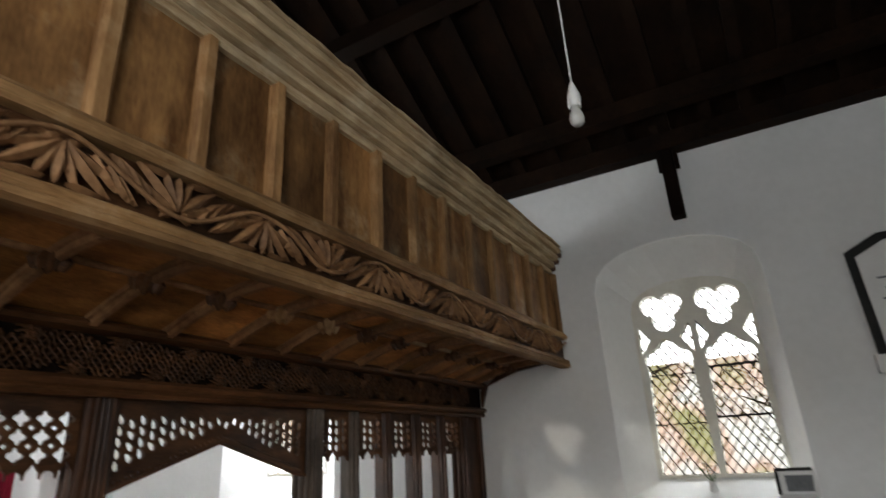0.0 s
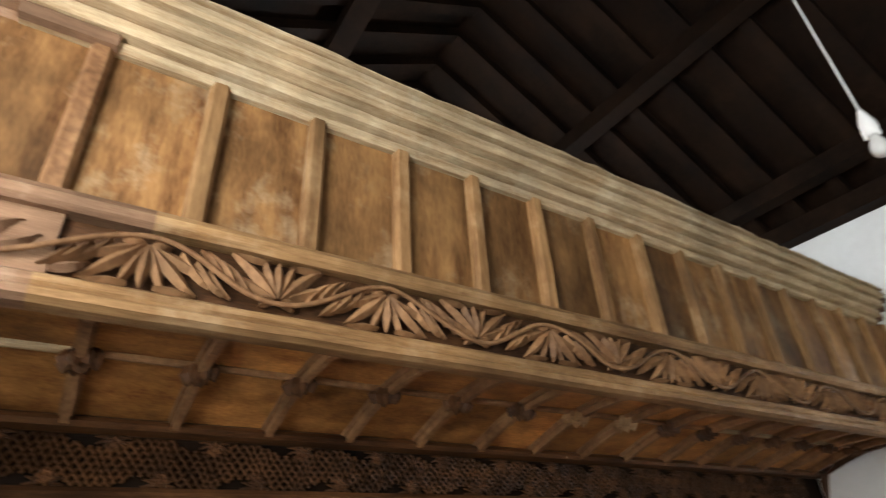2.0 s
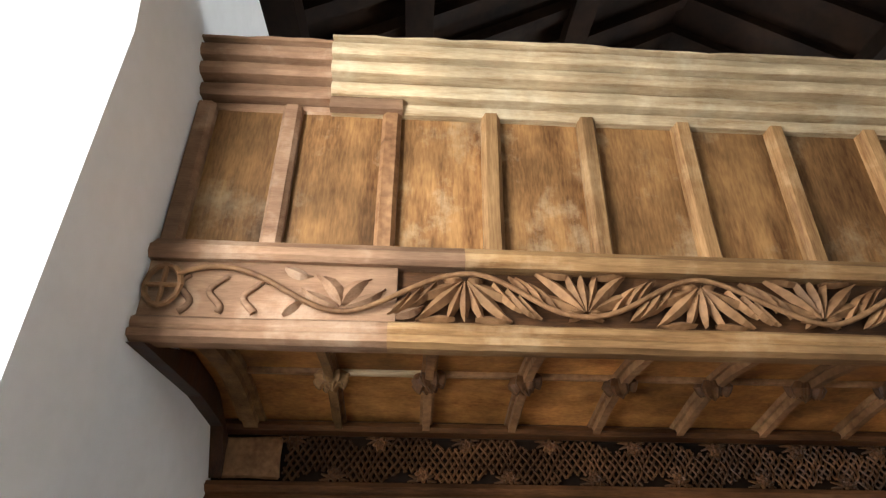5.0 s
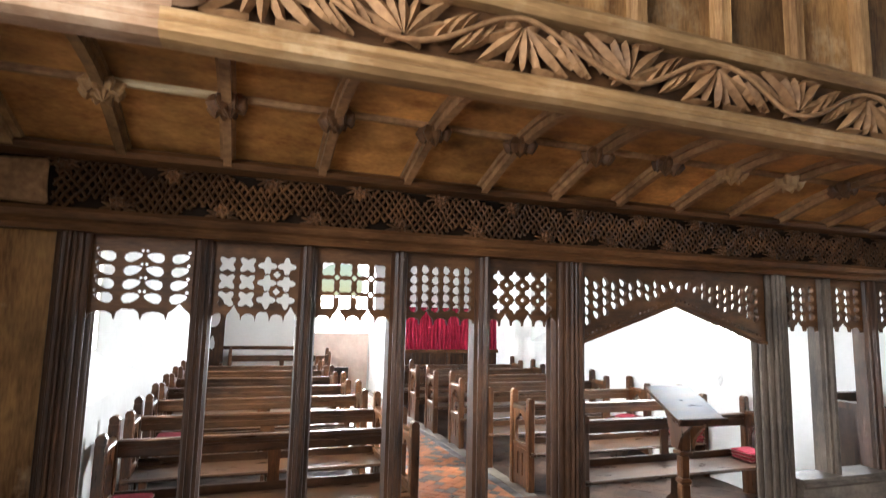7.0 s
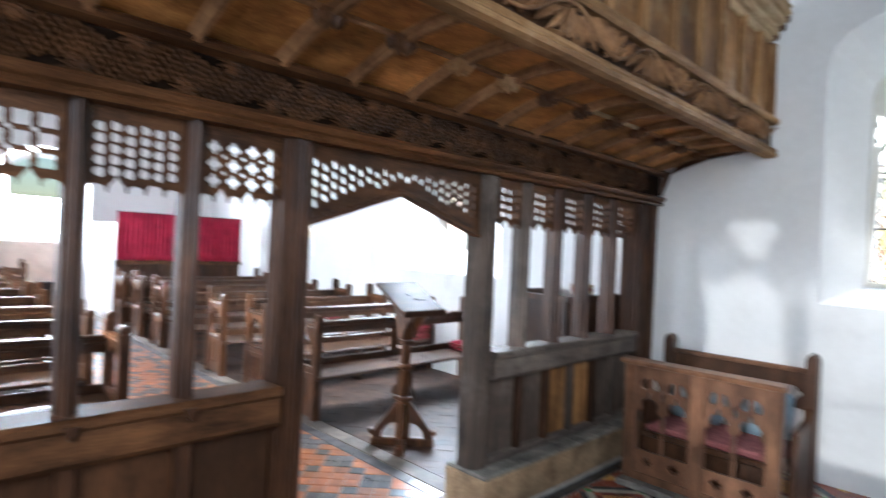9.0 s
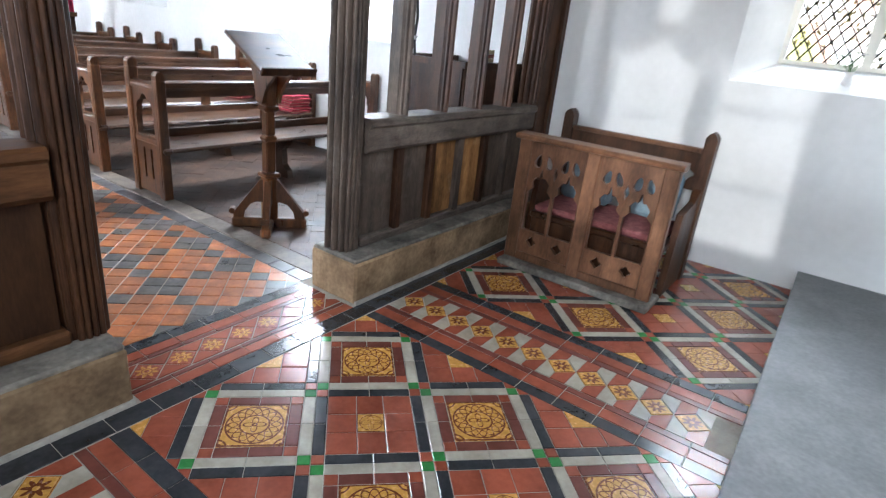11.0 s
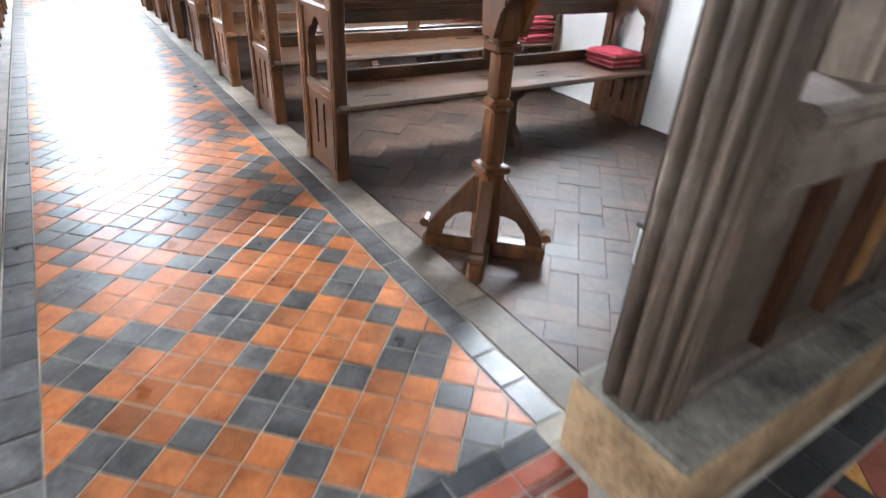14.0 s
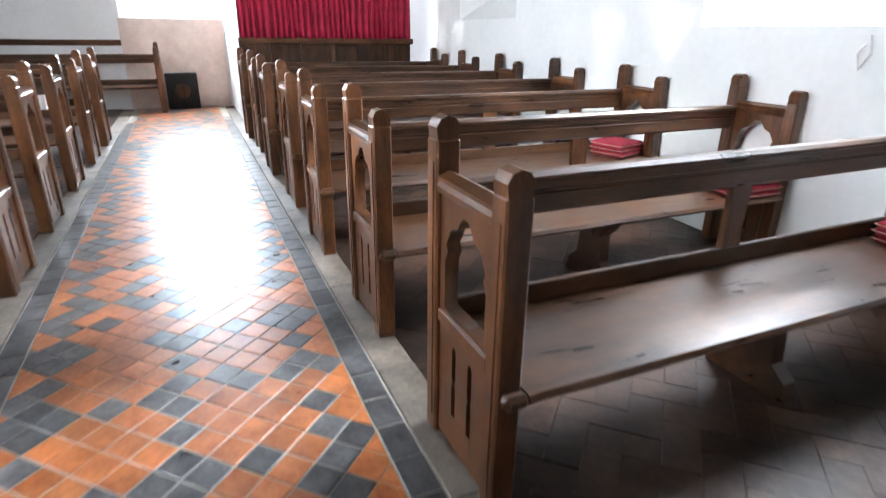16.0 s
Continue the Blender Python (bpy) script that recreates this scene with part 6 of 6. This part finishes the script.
# flagstones and bricks either side of the aisle
quads = []
for x0 in (AX0 - 0.255, AX1 + 0.107):
    y = 0.22
    while y < 10.6:
        L = rt.uniform(0.5, 0.9)
        o = tile(floor_n, x0 + 0.074, y + L / 2, 0.147, L, KERB, gap=0.004)
        o.name = "kerb_stone"
        y += L
for (x0, x1) in ((XL, AX0 - 0.257), (AX1 + 0.256, XN + 0.3)):
    W = 0.112
    c = math.sqrt(0.5)
    for i in range(-90, 90):
        for j in range(-45, 45):
            for (u0, v0, u1, v1) in ((0, 0, 2, 1), (2, -1, 3, 1)):
                u, v = i + 2 * j, i - 2 * j
                g = 0.0009
                pts = []
                for a, b in (((u + u0) * W + g, (v + v0) * W + g), ((u + u1) * W - g, (v + v0) * W + g), ((u + u1) * W - g, (v + v1) * W - g), ((u + u0) * W + g, (v + v1) * W - g)):
                    pts.append((1.0 + (a - b) * c, 3.0 + (a + b) * c))
                if pts[0][1] < -1 or pts[0][1] > YW + 1 or pts[0][0] < XL - 1 or pts[0][0] > XN + 1.5:
                    continue
                p = clip_poly(pts, x0 + 0.002, x1 - 0.002, 0.22, YW)
                if p and area(p) > 0.0005:
                    quads.append((p, 0, rt.uniform(-0.0016, 0.0016)))
joined("paving", "worn grey-brown paving bricks laid in herringbone under the pews", quads, [FLAG], floor_n, 0.0005, 0.994)

# doorway band
BY = 0.03
for (y, h, m) in ((0.235, 0.07, T_BLACK), (0.168, 0.06, T_RED), (0.124, 0.026, T_MAROON), (-0.064, 0.026, T_MAROON), (-0.108, 0.06, T_RED)):
    x = 0.02
    while x < 1.12:
        L = min(0.16, 1.125 - x)
        tile(floor_c, x + L / 2, y, L, h, m)
        x += L
for k in range(7):
    x = 0.055 + 0.147 * k + 0.0
    tile(floor_c, x + 0.0735, BY, 0.100, 0.100, T_FLOWER, 45)
qd = []
for k in range(8):
    x = 0.055 + 0.147 * k
    for s in (1, -1):
        p = clip_poly([(x - 0.070, BY + s * 0.0735), (x + 0.070, BY + s * 0.0735), (x, BY + s * 0.004)], 0.021, 1.12, -1, 1)
        if p:
            qd.append((p if s < 0 else list(reversed(p)), 0, 0))
joined("band_triangles", "red triangular tiles of the doorway band", qd, [T_RED], floor_c)
# black course along the plinths
x = XL
while x < XR - 0.02:
    L = min(0.165, XR - x)
    tile(floor_c, x + L / 2, -0.187, L, 0.098, T_BLACK)
    x += L

# encaustic fields: gold squares framed in buff with green corners, red squares framed in black
CELL = 0.59
S = CELL / math.sqrt(2)
FY = -0.243
quads = []
MATS = [T_RED, T_MAROON, T_BLACK, T_BUFF, T_GREEN, T_GOLD, T_GOLD_C]
budget = [0]


def rot45(cx, cy, u, v):
    c = math.sqrt(0.5)
    return cx + (u - v) * c, cy + (u + v) * c


def field_tile(cx, cy, u0, v0, u1, v1, k, x0, x1, y0, y1):
    g = 0.0015
    pts = [rot45(cx, cy, u, v) for u, v in ((u0 + g, v0 + g), (u1 - g, v0 + g), (u1 - g, v1 - g), (u0 + g, v1 - g))]
    p = clip_poly(pts, x0, x1, y0, y1)
    if not p or area(p) < 0.00008:
        return
    whole = abs(area(p) - area(pts)) < 1e-7
    if whole and (k in (5, 6) or (0.0 <= cx <= 1.3 and cy > -1.5 and budget[0] < 290)):
        if k not in (5, 6):
            budget[0] += 1
        mx, my = rot45(cx, cy, (u0 + u1) / 2, (v0 + v1) / 2)
        tile(floor_c, mx, my, u1 - u0, v1 - v0, MATS[k], 45)
    else:
        quads.append((p, k, 0.0))


def gold_cell(cx, cy, b):
    h = S / 2
    f, g = 0.046, 0.048
    for su in (-1, 1):
        for sv in (-1, 1):
            u, v = su * (h - f / 2), sv * (h - f / 2)
            field_tile(cx, cy, u - f / 2, v - f / 2, u + f / 2, v + f / 2, 4, *b)
            u, v = su * (h - f - g / 2), sv * (h - f - g / 2)
            field_tile(cx, cy, u - g / 2, v - g / 2, u + g / 2, v + g / 2, 0, *b)
    i = h - f
    for a, c in ((-i, 0), (0, i)):
        field_tile(cx, cy, a, i, c, h, 3, *b)
        field_tile(cx, cy, a, -h, c, -i, 3, *b)
        field_tile(cx, cy, i, a, h, c, 3, *b)
        field_tile(cx, cy, -h, a, -i, c, 3, *b)
    q = i - g
    for a, c in ((-q, 0), (0, q)):
        field_tile(cx, cy, a, q, c, i, 1, *b)
        field_tile(cx, cy, a, -i, c, -q, 1, *b)
        field_tile(cx, cy, q, a, i, c, 1, *b)
        field_tile(cx, cy, -i, a, -q, c, 1, *b)
    field_tile(cx, cy, -q, -q, q, q, 5, *b)


def red_cell(cx, cy, b):
    h = S / 2
    f = 0.046
    for su in (-1, 1):
        for sv in (-1, 1):
            u, v = su * (h - f / 2), sv * (h - f / 2)
            field_tile(cx, cy, u - f / 2, v - f / 2, u + f / 2, v + f / 2, 0, *b)
    i = h - f
    for a, c in ((-i, 0), (0, i)):
        field_tile(cx, cy, a, i, c, h, 2, *b)
        field_tile(cx, cy, a, -h, c, -i, 2, *b)
        field_tile(cx, cy, i, a, h, c, 2, *b)
        field_tile(cx, cy, -h, a, -i, c, 2, *b)
    t = 0.052
    for (u0, v0, u1, v1) in ((-i, t, -t, i), (-t, t, t, i), (t, t, i, i), (-i, -t, -t, t), (t, -t, i, t), (-i, -i, -t, -t), (-t, -i, t, -t), (t, -i, i, -t)):
        field_tile(cx, cy, u0, v0, u1, v1, 0, *b)
    field_tile(cx, cy, -t, -t, t, t, 6, *b)


FIELDS = ((-0.075, 1.105), (1.725, XR), (XL, -0.695))
for x0, x1 in FIELDS:
    b = (x0, x1, -1.958, FY)
    base = 0.22 if x0 > -1 and x0 < 1 else (2.02 if x0 > 1 else -0.99)
    for i in range(-6, 7):
        for j in range(0, 4):
            gold_cell(base + i * CELL, FY - CELL / 2 - j * CELL, b)
            red_cell(base + (i + 0.5) * CELL, FY - CELL * (j + 1), b)
            if j == 0:
                red_cell(base + (i + 0.5) * CELL, FY, b)
# bands running towards the altar
for xc in (1.415, -0.385):
    for off, w, k in ((-0.275, 0.07, T_BLACK), (0.275, 0.07, T_BLACK), (-0.205, 0.07, T_RED), (0.205, 0.07, T_RED), (-0.15, 0.038, T_MAROON), (0.15, 0.038, T_MAROON)):
        y = FY
        while y > -1.95:
            L = min(0.175, y + 1.958)
            if k is T_BLACK or xc > 0:
                tile(floor_c, xc + off, y - L / 2, w, L, k)
            else:
                quads.append(([(xc + off - w / 2 + 0.0015, y - L + 0.0015), (xc + off + w / 2 - 0.0015, y - L + 0.0015), (xc + off + w / 2 - 0.0015, y - 0.0015), (xc + off - w / 2 + 0.0015, y - 0.0015)], MATS.index(k), 0))
            y -= L
    d = 0.147
    for k in range(12):
        yc = FY - d * (k + 0.5)
        if yc - d / 2 < -1.958:
            break
        tile(floor_c, xc, yc, 0.102, 0.102, T_GOLD_S, 45)
        for s in (-1, 1):
            a, m0 = xc + s * 0.128, xc + s * 0.0735
            # the corners beside each diamond, half red and half buff
            for t, kk in ((1, 0), (-1, 3)):
                pts = [(xc + s * 0.004, yc + t * d / 2 - t * 0.001), (xc + s * 0.128, yc + t * d / 2 - t * 0.001), (xc + s * 0.128, yc + t * 0.002), (m0 + s * 0.003, yc + t * 0.002)]
                if s * t < 0:
                    pts.reverse()
                quads.append((pts, kk if s > 0 else 3 - kk, 0))
joined("encaustic_tiles", "polychrome encaustic tiles in red, black, buff and green", quads, MATS, floor_c)
